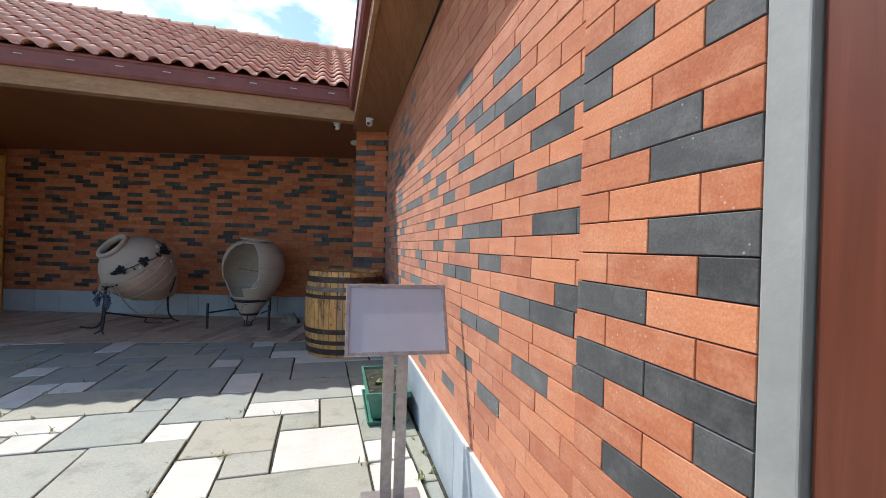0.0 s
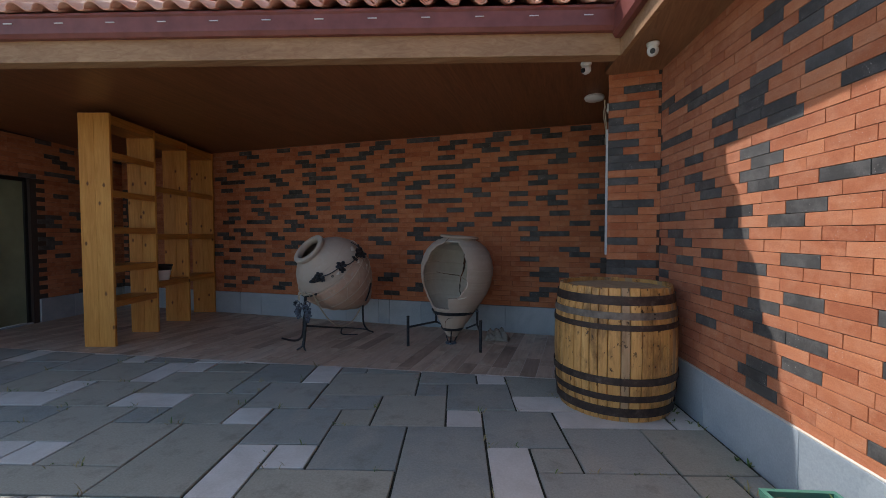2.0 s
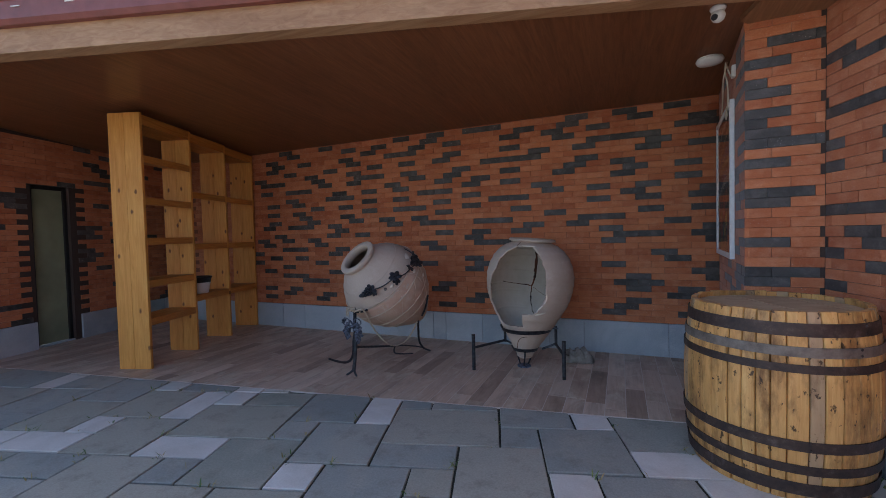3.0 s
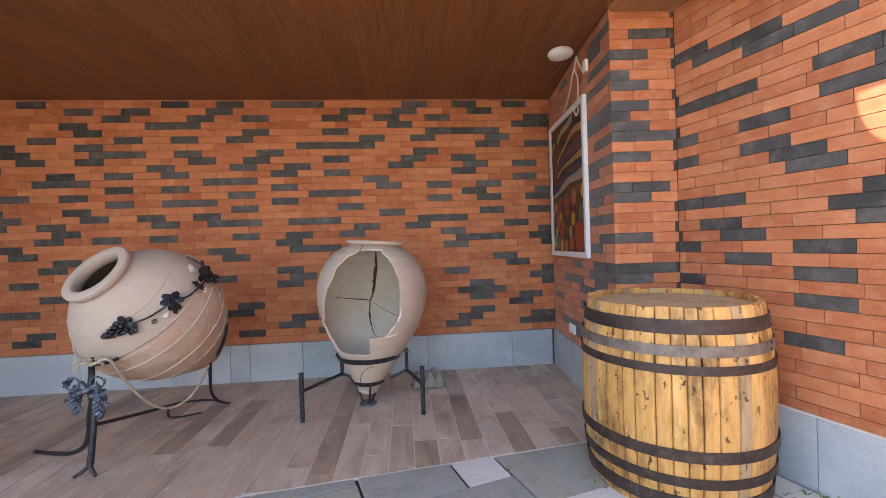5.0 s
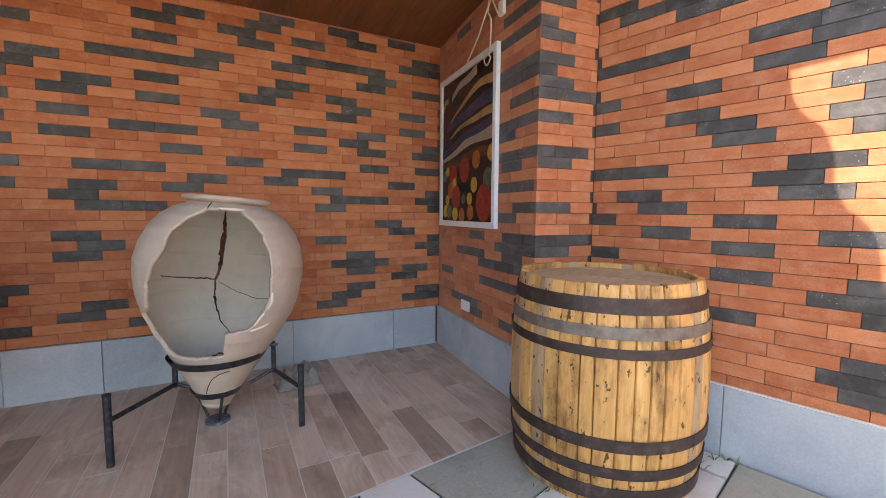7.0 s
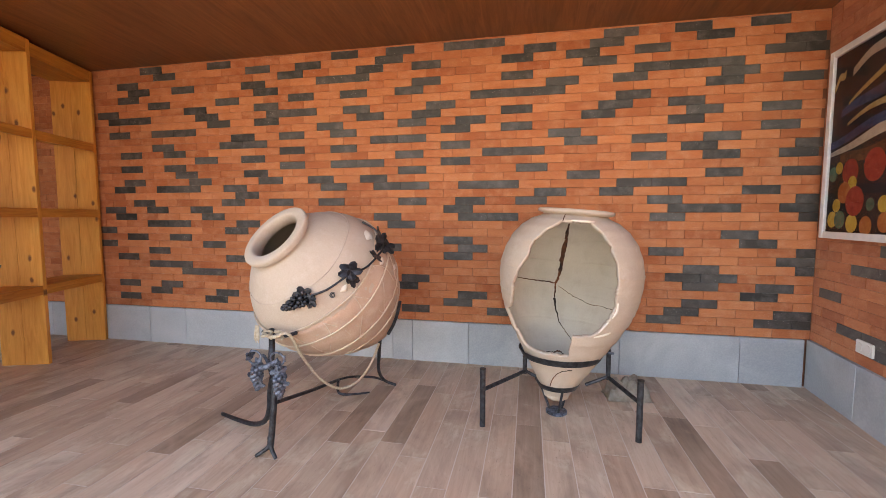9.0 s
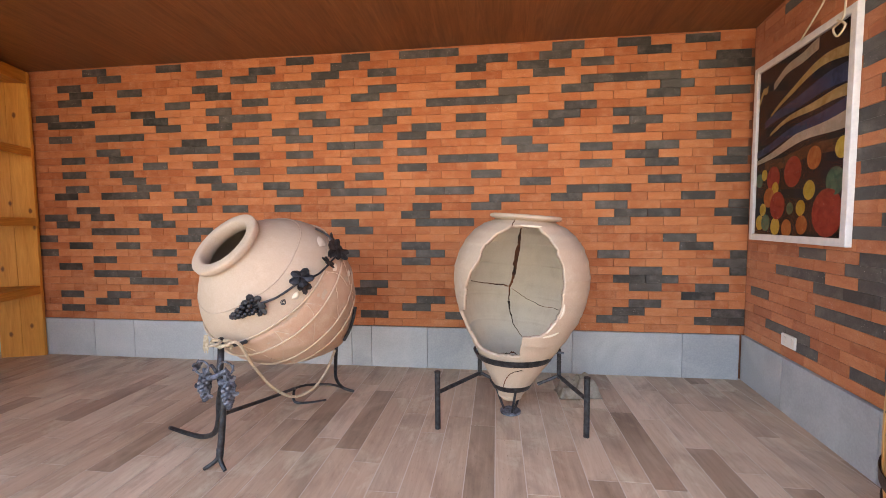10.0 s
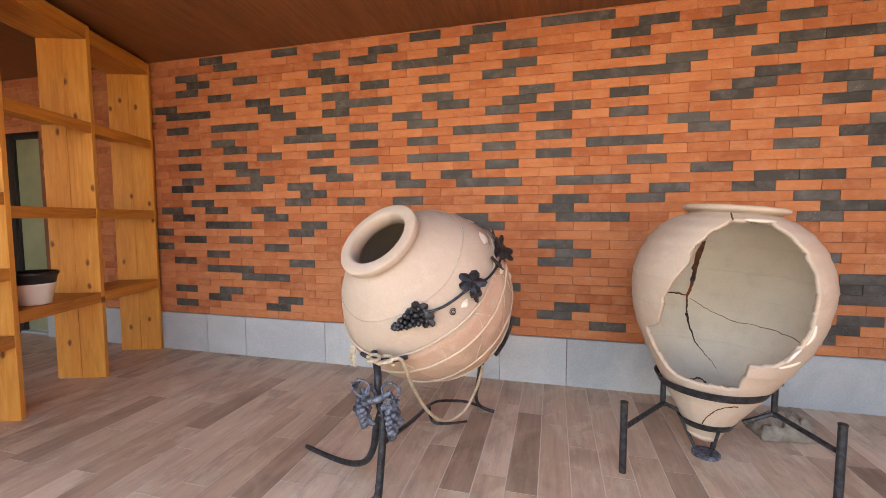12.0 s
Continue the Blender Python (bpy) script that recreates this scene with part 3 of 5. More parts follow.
# ---- loggia floor of wood-look tiles ----
tagged(part("floor", prism(bmesh.new(), clip([(-11, 4.0), (0.2, 4.0), (0.2, 7.9), (-11, 7.9)], [(0.146, -1.0, -(5.86 + 0.146 * 1.5) - 0.002)]), -0.2, -0.0018), GROUT), "loggia floor of brown wood-look tiles", "floor", kind="structure")
floor = bpy.data.objects["floor"]
rng = random.Random(21)
PLW, PLL, PLX = 0.1662, 0.9, -3.265
bounds = [(0.146, -1.0, -(5.86 + 0.146 * 1.5) - 0.004), (0, 1, 7.70), (0.996, -0.09, 0.996 * B_SIDE.x - 0.09 * B_SIDE.y - 0.002)]
# where an end joint lies, column by column, and the columns whose tile before that joint is dark
ENDS = {-7: 6.155, -6: 6.335, -5: 7.12, -3: 6.743, 0: 6.61, 1: 6.44, 2: 5.91, 3: 6.35, 4: 6.07, 8: 6.47, 10: 7.02}
for i in range(-44, 16):
    end = ENDS.get(i, rng.uniform(6.0, 6.9))
    for k in range(-3, 3):
        y0, g = end + k * PLL, 0.0029
        x0, x1, y1 = PLX + i * PLW + g, PLX + (i + 1) * PLW - g, y0 + PLL - g
        poly = clip([(x0, y0 + g), (x1, y0 + g), (x1, y1), (x0, y1)], bounds)
        if len(poly) < 3 or area_of(poly) < 0.003 or min(p[0] for p in poly) < -10.6:
            continue
        dark = (i, k) in ((-7, 0), (-5, -1), (0, -1), (4, -1), (8, -1)) or i not in ENDS and rng.random() < 0.09
        part("floor_tile", prism(bmesh.new(), poly, -0.02, rng.uniform(-0.0006, 0.0006)), DARKPLANK if dark else PLANK, floor)

# ---- flagstones of the courtyard ----
pavement = tagged(part("pavement", prism(bmesh.new(), [(-11, -7), (1.6, -7), (1.6, 6.2), (-11, 6.2)], -0.25, -0.016), SOIL), "courtyard of grey and cream flagstones with weedy joints", "pavement", kind="structure")
pave_clip = [(-0.146, 1.0, 5.86 + 0.146 * 1.5 - 0.006), (-OUT_WALL.x, -OUT_WALL.y, -(OUT_WALL.x * B_RIGHT.x + OUT_WALL.y * B_RIGHT.y) - 0.05)]
MS, MF = 0.2925, 0.303
PAVE_X, PAVE_Y = Vector((math.cos(radians(16.3)), math.sin(radians(16.3)))), Vector((-math.sin(radians(16.3)), math.cos(radians(16.3))))
# plan of the flagstones by modules, far rows first: one letter a stone, capitals are the pale ones
FLAGS = (
    "..ABaaddAbaabbc....",
    "..AcccddAcccbbAbbb.",
    "Abbcccabbcccaeebbb.",
    ".bbAAddbbaaddeeAA..",
    "aaddbddAccbddAccBBB",
    "..ddccbbccaabbccaa.",
    "...AccbbABaabbAbaa.",
    "...dddbbAcccbbAccc.",
    ".....aaddcccaddccc.",
    "......BddAAeeddAAb.",
    ".......AccBeeAbbcb.",
    "........ccaaccbbAA.",
    "..........aaccAcAA.",
    "............ccAbbb.",
    "...............bbb.",
)
rng = random.Random(5)
stones, plan = [], {}
COLS = len(FLAGS[0])
for j, row in enumerate(FLAGS):
    for i, ch in enumerate(row):
        if ch != ".":
            plan[(i - COLS + 1, j)] = ch
done = set()
for cell in sorted(plan, key=lambda c: (c[1], c[0])):
    if cell in done:
        continue
    i, j = cell
    w = h = 1
    while plan.get((i + w, j)) == plan[cell] and (i + w, j) not in done:
        w += 1
    while all(plan.get((i + q, j + h)) == plan[cell] for q in range(w)):
        h += 1
    done.update((i + p, j + q) for p in range(w) for q in range(h))
    stones.append((i, j, w, h, plan[cell].isupper()))
SIZES = [((2, 2), 6), ((2, 1), 4), ((1, 2), 3), ((3, 2), 3), ((1, 1), 4), ((2, 3), 1)]
for j in range(-4, 40):
    for i in range(-30, 6):
        if (i, j) in done:
            continue
        order = [s for s, w in SIZES for _ in range(w)]
        rng.shuffle(order)
        for w, h in order + [(1, 1)]:
            cells = [(i + p, j + q) for p in range(w) for q in range(h)]
            if not any(c in done for c in cells):
                break
        done.update(cells)
        stones.append((i, j, w, h, w * h == 1 and rng.random() < 0.75 or w * h == 2 and rng.random() < 0.5))
far_grey, far_cream, count, joints = bmesh.new(), bmesh.new(), 0, []
stones.sort(key=lambda s: (abs(s[0] + 7 + s[2] / 2) + abs(s[1] - 7)))
for i, j, w, h, cream in stones:
    g = [rng.uniform(0.003, 0.013) for _ in range(8)]
    x0, x1, y1, y0 = -0.068 + i * MS, -0.068 + (i + w) * MS, 0.875 - j * MF, 0.875 - (j + h) * MF
    poly = [(x0 + g[0], y0 + g[1]), (x1 - g[2], y0 + g[3]), (x1 - g[4], y1 - g[5]), (x0 + g[6], y1 - g[7])]
    poly = [(CORNER.x + PAVE_X.x * x + PAVE_Y.x * y, CORNER.y + PAVE_X.y * x + PAVE_Y.y * y) for x, y in poly]
    poly = clip(poly, pave_clip)
    if len(poly) < 3 or area_of(poly) < 0.006:
        continue
    joints += [(Vector(p), Vector(q)) for p, q in zip(poly, poly[1:] + poly[:1]) if (Vector(p) - Vector(q)).length > 0.12]
    top = rng.uniform(-0.003, 0.003)
    cx, cy = sum(p[0] for p in poly) / len(poly), sum(p[1] for p in poly) / len(poly)
    near = count < 300
    bm = bmesh.new() if near else (far_cream if cream else far_grey)
    fc = Vector((cx, cy))
    low = [bm.verts.new((x, y, -0.05)) for x, y in poly]
    mid = [bm.verts.new((x, y, top - 0.005)) for x, y in poly]
    inn = [bm.verts.new((*(Vector(p) + (fc - Vector(p)).normalized() * 0.007), top)) for p in poly]
    n = len(poly)
    for lo, hi in ((low, mid), (mid, inn)):
        for k in range(n):
            bm.faces.new((lo[k], lo[(k + 1) % n], hi[(k + 1) % n], hi[k]))
    bm.faces.new(inn)
    if near:
        part("flagstone", bm, CREAM if cream else SLATE, pavement)
        count += 1
tagged(part("grey_flagstones", far_grey, SLATE, pavement), kind="stuff")
tagged(part("cream_flagstones", far_cream, CREAM, pavement), kind="stuff")

# ---- ceiling and eaves ----
FAR_LEFT = CORNER + EAVE * 11.0
bm = bmesh.new()
back_edge = INTO * 0.13
prism(bm, [(FAR_LEFT.x + back_edge.x, FAR_LEFT.y + back_edge.y), (CORNER.x + back_edge.x, CORNER.y + back_edge.y), (-0.4, 5.85), (-0.4, 8.0), (-13.0, 8.0)], CEILING, CEILING + 0.1)
for v in bm.verts:
    v.co.z += ceiling_z(v.co.y) - CEILING
ceiling = tagged(part("ceiling", bm, CEIL), "varnished brown boarded ceiling of the loggia", "ceiling", kind="structure")


def along(name, a, b, section, material, label, category="eaves", parent=None, rise=0.0):
    """A moulding of section (out, z) swept from a to b; out is to the right of the way."""
    way = (b - a).normalized()
    out = Vector((way.y, -way.x))
    bm = bmesh.new()
    rows = [[bm.verts.new((p.x + out.x * o, p.y + out.y * o, z + r)) for o, z in section] for p, r in ((a, 0.0), (b, rise))]
    n = len(section)
    for i in range(n):
        bm.faces.new((rows[0][i], rows[0][(i + 1) % n], rows[1][(i + 1) % n], rows[1][i]))
    bm.faces.new(rows[0][::-1])
    bm.faces.new(rows[1])
    ob = part(name, bm, material, parent)
    return tagged(ob, label, category, kind="structure") if label else ob


# the wall's eave is not quite level nor parallel to the wall
EAVE_END, EAVE_RISE = CORNER - UP_WALL * 9.0 - OUT_WALL * 0.16, 0.40
BOARD = [(-0.04, 3.04), (0.0, 3.04), (0.0, 3.19), (-0.04, 3.19)]
GUT = [(-0.03, 3.19), (0.045, 3.19), (0.07, 3.225), (0.075, 3.41), (0.09, 3.425), (0.09, 3.445), (-0.03, 3.445)]
HIGH = [(-0.14, 3.052), (0.0, 3.052), (0.0, 3.245), (-0.14, 3.245)]
along("trim_loggia_eave", FAR_LEFT, CORNER, HIGH, EAVEWOOD, "pale wooden eave board under the gutter")
along("trim_loggia_gutter", FAR_LEFT, CORNER + EAVE * 0.02, [(o, z + (0.055 if z < 3.3 else 0.0)) for o, z in GUT], GUTTER, "reddish-brown metal gutter along the loggia roof")
gutter_front = bpy.data.objects["trim_loggia_gutter"]
for k in range(18):
    p = CORNER + EAVE * (0.3 + 0.47 * k) - INTO * 0.078
    o = part("gutter_clip", one_box(-0.04, 0.04, -0.004, 0.004, -0.004, 0.004, 0.0015), WHITE, gutter_front, "small pale gutter clip")
    o.matrix_world = pose(p.x, p.y, 3.365, 0, 0, math.degrees(math.atan2(EAVE.y, EAVE.x)))
along("trim_wall_eave", CORNER, EAVE_END, BOARD, EAVEWOOD, "pale wooden eave board over the brick wall", rise=EAVE_RISE)
along("trim_wall_gutter", CORNER - UP_WALL * 0.02, EAVE_END, GUT, GUTTER, "reddish-brown metal gutter over the brick wall", rise=EAVE_RISE)
q0, q1 = B_PIL + UP_WALL * 0.4, B_RIGHT - UP_WALL * 4.0
bm = bmesh.new()
c0, c1 = CORNER + UP_WALL * 0.42, EAVE_END
vs = [(q0.x, q0.y, 3.02), (q1.x, q1.y, 3.02 + EAVE_RISE * 0.9), (c1.x, c1.y, 3.05 + EAVE_RISE), (c0.x, c0.y, 3.05)]
vb = [bm.verts.new(v) for v in vs]
vt = [bm.verts.new((v[0], v[1], v[2] + 0.2)) for v in vs]
bm.faces.new(vb)
bm.faces.new(vt[::-1])
for i in range(4):
    bm.faces.new((vb[i], vb[(i + 1) % 4], vt[(i + 1) % 4], vt[i]))
tagged(part("trim_soffit", bm, SOFFIT), "brown boarded soffit under the wall's eave", "soffit", kind="structure")

# ---- tiled roofs ----
PITCH = math.atan(0.58)
TILE_W, TILE_L = 0.235, 0.335
me_tile = bpy.data.meshes.new("roof_tile")
vs, fs, N = [], [], 10
for y, lift in ((-0.03, 0.03), (TILE_L, 0.0)):
    for layer in (0.0, -0.014):
        for k in range(N + 1):
            u = k / N
            h = 0.052 * math.sin(math.pi * min(1.0, u / 0.62)) ** 0.8 if u < 0.62 else -0.016 * math.sin(math.pi * (u - 0.62) / 0.38)
            vs.append((u * TILE_W * 1.04, y, h + lift + layer))
n = N + 1
for k in range(N):
    fs += [(k, k + 1, 2 * n + k + 1, 2 * n + k), (n + k, 3 * n + k, 3 * n + k + 1, n + k + 1), (k, n + k, n + k + 1, k + 1)]
me_tile.from_pydata(vs, [], fs)
me_tile.materials.append(TILE)
for p in me_tile.polygons:
    p.use_smooth = True


def roof(name, origin, along_way, up_way, length, rows, keep, part_from, part_to, label, left=0.0):
    """Rows of tiles above an eave; keep(s, f) says which cells exist."""
    m = Matrix.Identity(4)
    wx, wy = Vector((*along_way, 0)), Vector((up_way.x * math.cos(PITCH), up_way.y * math.cos(PITCH), math.sin(PITCH)))
    for i, c in enumerate((wx, wy, wx.cross(wy))):
        m.col[i][:3] = c
    m.translation = Vector((*origin, 3.455))
    bm = bmesh.new()
    vsr = [bm.verts.new(v) for v in ((left, 0.02, -0.02), (length, 0.02, -0.02), (length, rows * TILE_L, -0.02), (left, rows * TILE_L, -0.02))]
    if name == "roof_loggia":
        vsr[0].co.x = 0.0
        vsr[3].co.x = left
    else:
        vsr[3].co.x = 3.4
    bm.faces.new(vsr)
    ob = part(name, bm, GUTTER)
    ob.matrix_world = m
    tagged(ob, label, "roof", kind="structure")
    v, f, made = [], [], 0
    rng = random.Random(name)
    for r in range(rows):
        c = int(left / TILE_W)
        while c * TILE_W < length:
            s = c * TILE_W
            c += 1
            if not keep(s, r * TILE_L * math.cos(PITCH)):
                continue
            z = rng.uniform(-0.004, 0.004)
            if part_from < s < part_to and r < 12 and made < 300:
                o = new("roof_tile", me_tile)
                o.parent = ob
                o.location = (s, r * TILE_L, z)
                made += 1
            else:
                k = len(v)
                v += [(p[0] + s, p[1] + r * TILE_L, p[2] + z) for p in vs]
                f += [tuple(k + q for q in face) for face in fs]
    me = bpy.data.meshes.new("roof_tiles")
    me.from_pydata(v, [], f)
    me.materials.append(TILE)
    for p in me.polygons:
        p.use_smooth = True
    o = new("roof_tiles", me)
    o.parent = ob
    tagged(o, kind="stuff")
    return ob


RIGHTWARD = -EAVE
roof_loggia = roof("roof_loggia", CORNER - INTO * 0.10 + EAVE * 12.0, RIGHTWARD, INTO, 15.5, 12, lambda s, f: s - 12.0 - 0.1 < f - 0.1, 7.0, 12.2, "pitched roof of terracotta barrel tiles over the loggia")
for k in range(38):
    bm = bmesh.new()
    tube(bm, [(0, 0, 0), (0.40, 0, 0.012)], lambda t: 0.085 + 0.02 * t, 12)
    o = part("ridge_tile", bm, TILE, roof_loggia)
    o.location = (0.3 + k * 0.385, 12 * TILE_L, -0.01)
roof_wall = roof("roof_wall", CORNER - OUT_WALL * 0.03 + UP_WALL * 0.1, -UP_WALL, -OUT_WALL, 9.0, 10, lambda s, f: s > -f + 0.05, 99, 99, "pitched roof of terracotta barrel tiles over the brick wall", left=-3.4)

# ---- sky backdrop with summer clouds, far off ----
kk = Nodes("cloud_backdrop", 1.0)
t = kk.t
em = t.nodes.new("ShaderNodeEmission")
em.inputs["Color"].default_value, em.inputs["Strength"].default_value = (1.0, 0.99, 0.98, 1), 1.0
tr = t.nodes.new("ShaderNodeBsdfTransparent")
mx = t.nodes.new("ShaderNodeMixShader")
cl = kk.ramp(kk.noise(0.011, 7, 0.58, kk.scaled(1, 1, 1.7)), (0.44, 0.0), (0.60, 1.0))
t.links.new(cl, mx.inputs[0])
t.links.new(tr.outputs[0], mx.inputs[1])
t.links.new(em.outputs[0], mx.inputs[2])
t.links.new(mx.outputs[0], t.nodes["Material Output"].inputs["Surface"])
bm = bmesh.new()
rows = [[bm.verts.new((450 * math.sin(a), 450 * math.cos(a), z)) for a in [radians(-75 + 10 * i) for i in range(14)]] for z in (40, 480)]
for i in range(13):
    bm.faces.new((rows[0][i], rows[0][i + 1], rows[1][i + 1], rows[1][i]))
o = tagged(part("backdrop", bm, kk.m), "distant white summer clouds in a blue sky", "sky", kind="structure")
o.visible_shadow = False


# ================= things under the loggia =================
def ring_band(bm, r, z0, z1, thick=0.004, seg=56, taper=0.0):
    prof = [(r, z0), (r + thick, z0), (r + thick + taper, z1), (r + taper, z1)]
    rows = [[bm.verts.new((q * math.cos(2 * math.pi * k / seg), q * math.sin(2 * math.pi * k / seg), z)) for k in range(seg)] for q, z in prof]
    for i in range(4):
        a, b = rows[i], rows[(i + 1) % 4]
        for k in range(seg):
            bm.faces.new((a[k], a[(k + 1) % seg], b[(k + 1) % seg], b[k]))
    return bm


def barrel(m):
    ob = thing("barrel", m, "old oak wine barrel with rusty hoops standing upright", "barrel")
    H, STAVES = 1.05, 40
    rng = random.Random(7)

    def radius(z):
        u = (z / H - 0.5) * 2
        return 0.457 + 0.047 * (1 - abs(u) ** 2.2)
    start = 0.0
    widths = [rng.uniform(0.75, 1.25) for _ in range(STAVES)]
    unit = 2 * math.pi / sum(widths)
    for w in widths:
        a0, a1 = start * unit, (start + w) * unit
        start += w
        g = rng.choice((0.0022, 0.003, 0.0045))
        bm = bmesh.new()
        rows = []
        lift = rng.uniform(-0.002, 0.0025)
        top = H + rng.uniform(-0.006, 0.004)
        for i in range(15):
            z = top * i / 14
            r = radius(z) + lift
            ring = []
            for q, inset in ((a0 + g, 0.007), (a0 + 0.012, 0.0), ((a0 + a1) / 2, -0.001), (a1 - 0.012, 0.0), (a1 - g, 0.007)):
                ring.append((r - inset, q))
            ring += [(r - 0.03, a1 - g), (r - 0.03, a0 + g)]
            rows.append([bm.verts.new((p * math.cos(q), p * math.sin(q), z)) for p, q in ring])
        n = len(rows[0])
        for a, b in zip(rows, rows[1:]):
            for k in range(n):
                bm.faces.new((a[k], a[(k + 1) % n], b[(k + 1) % n], b[k]))
        bm.faces.new(rows[0][::-1])
        bm.faces.new(rows[-1])
        part("stave", bm, STAVE, ob)
    for z, w, name in ((0.955, 0.072, "hoop"), (0.838, 0.055, "hoop"), (0.748, 0.045, "hoop"), (0.328, 0.058, "hoop"), (0.193, 0.05, "hoop"), (0.08, 0.07, "hoop")):
        bm = ring_band(bmesh.new(), radius(z) + 0.0055, z - w / 2, z + w / 2, 0.004, 72, radius(z + w / 2) - radius(z))
        hoop = part(name, bm, GREYHOOP if abs(z - 0.838) < 0.01 else HOOP, ob, "" if abs(z - 0.838) > 0.01 else "worn greyish iron hoop")
        for s in (-0.3, 0.3):
            b2 = bmesh.new()
            bmesh.ops.create_uvsphere(b2, u_segments=8, v_segments=5, radius=0.008, matrix=Matrix.Translation(((radius(z) + 0.006) * math.cos(-2.2 + z), (radius(z) + 0.006) * math.sin(-2.2 + z), z + s * w)))
            part("rivet", b2, HOOP, hoop)
    for k in range(6):
        x0, x1 = -0.424 + k * 0.1415, -0.424 + (k + 1) * 0.1415 - 0.003
        pts = [(x, math.sqrt(max(0.0, 0.426 ** 2 - x * x))) for x in [x0 + (x1 - x0) * i / 6 for i in range(7)]]
        poly = [(x, -y) for x, y in pts] + [(x, y) for x, y in pts[::-1]]
        poly = [p for i, p in enumerate(poly) if (Vector(p) - Vector(poly[i - 1])).length > 1e-4]
        bm = bmesh.new()
        prism(bm, poly, H - 0.06, H - 0.035 + 0.0015 * (k % 2))
        part("head_board", bm, HEAD, ob)
    return ob


barrel(pose(-1.06, 5.446, 0.0, 0, 0, 20))

# ---- tilted jar on a wrought iron stand ----
JAR_AT, JAR_MOUTH = Vector((-4.605, 6.55, 0.94)), Vector((-4.765, 6.19, 1.288))
JW = (JAR_MOUTH - JAR_AT).normalized()
JX = Vector((0, 0, 1)).cross(JW).normalized()
JY = JW.cross(JX)
JAR_M = Matrix.Translation(JAR_AT) @ Matrix((JX, JY, JW)).transposed().to_4x4()
JAR_LOW, JAR_NECK = -0.70, 0.46


def jar_r(a):
    """Outer radius of the tilted jar at height a along its axis."""
    if a > JAR_NECK:
        return 0.200
    if a > 0:
        return 0.200 + (0.502 - 0.200) * max(0.0, 1 - (a / 0.475) ** 2.3)
    return 0.10 + 0.402 * max(0.0, 1 - (-a / 0.70) ** 1.75)


def jar_point(a, phi, off=0.0):
    return Vector(((jar_r(a) + off) * math.cos(phi), (jar_r(a) + off) * math.sin(phi), a))


jar = thing("clay_jar", JAR_M, "big tilted buff clay wine jar with a roped lower half", "jar")
prof = [(jar_r(a), a) for a in [JAR_LOW + i * (JAR_NECK - JAR_LOW) / 40 for i in range(41)]]
prof += [(0.201, 0.474), (0.209, 0.482), (0.223, 0.485), (0.2305, 0.488), (0.234, 0.493), (0.234, 0.522), (0.2305, 0.528), (0.224, 0.531), (0.180, 0.534), (0.171, 0.530), (0.165, 0.520), (0.162, 0.50)]
prof += [(0.165, 0.45)] + [(jar_r(a) - 0.035, a) for a in [0.42 - i * 0.05 for i in range(20)]]
body = part("body", revolve(bmesh.new(), prof, 72), CLAY, jar, smooth=True)
# lower half coated and netted
low = bmesh.new()
rng = random.Random(12)
rows = []
for i in range(40):
    a = -0.69 + i * (0.86 / 39)
    ring = []
    for k in range(120):
        phi = 2 * math.pi * k / 120
        edge = 0.135 + 0.012 * math.sin(3 * phi) + 0.006 * math.sin(7 * phi + 1)
        aa = min(a, edge)
        lump = 0.011 * noise.noise(Vector((math.cos(phi + 0.8 * aa) * 8, math.sin(phi + 0.8 * aa) * 8, aa * 9))) + 0.005 * noise.noise(Vector((math.cos(phi) * 24, math.sin(phi) * 24, aa * 40))) + 0.006
        ring.append(low.verts.new(jar_point(aa, phi, lump if aa < edge else -0.004)))
    rows.append(ring)
for a, b in zip(rows, rows[1:]):
    for k in range(120):
        if (a[k].co - b[k].co).length > 1e-5 or (a[(k + 1) % 120].co - b[(k + 1) % 120].co).length > 1e-5:
            try:
                low.faces.new((a[k], a[(k + 1) % 120], b[(k + 1) % 120], b[k]))
            except ValueError:
                pass
part("netted_coat", low, PINKCLAY, jar, "rough pinkish coat on the lower half", smooth=True)
for c, lean, thick in ((0.31, 0.012, 0.003), (0.135, 0.022, 0.006), (0.010, 0.012, 0.006), (-0.185, 0.01, 0.006), (-0.33, 0.01, 0.005)):
    pts = []
    for k in range(100):
        phi = 2 * math.pi * k / 100
        pts.append(jar_point(c - lean * math.sin(phi) + 0.004 * math.sin(5 * phi + c * 40), phi, 0.001 if c > 0.2 else 0.010))
    part("rope_band", tube(bmesh.new(), pts, thick, 6, True), CLAY if c > 0.2 else TWINE, jar, smooth=True)
# pale smears of plaster along the coat's upper edge
for a, p, size in ((0.185, 0.66, 0.05), (0.06, 0.36, 0.035), (0.19, -0.28, 0.028), (-0.11, 0.52, 0.03)):
    bm = bmesh.new()
    rows = [[bm.verts.new(jar_point(a + size * u * math.sin(q) * 0.6, p + size * u * math.cos(q) / 0.5 * (1 + 0.3 * math.sin(3 * q)), 0.013 * (1 - u * u) + 0.004)) for q in [2 * math.pi * k / 14 for k in range(14)]] for u in (0.02, 0.5, 1.0)]
    for r0, r1 in zip(rows, rows[1:]):
        for k in range(14):
            bm.faces.new((r0[k], r0[(k + 1) % 14], r1[(k + 1) % 14], r1[k]))
    bm.faces.new(rows[0])
    part("plaster_smear", bm, PLASTER, jar, "pale plaster smear", smooth=True)
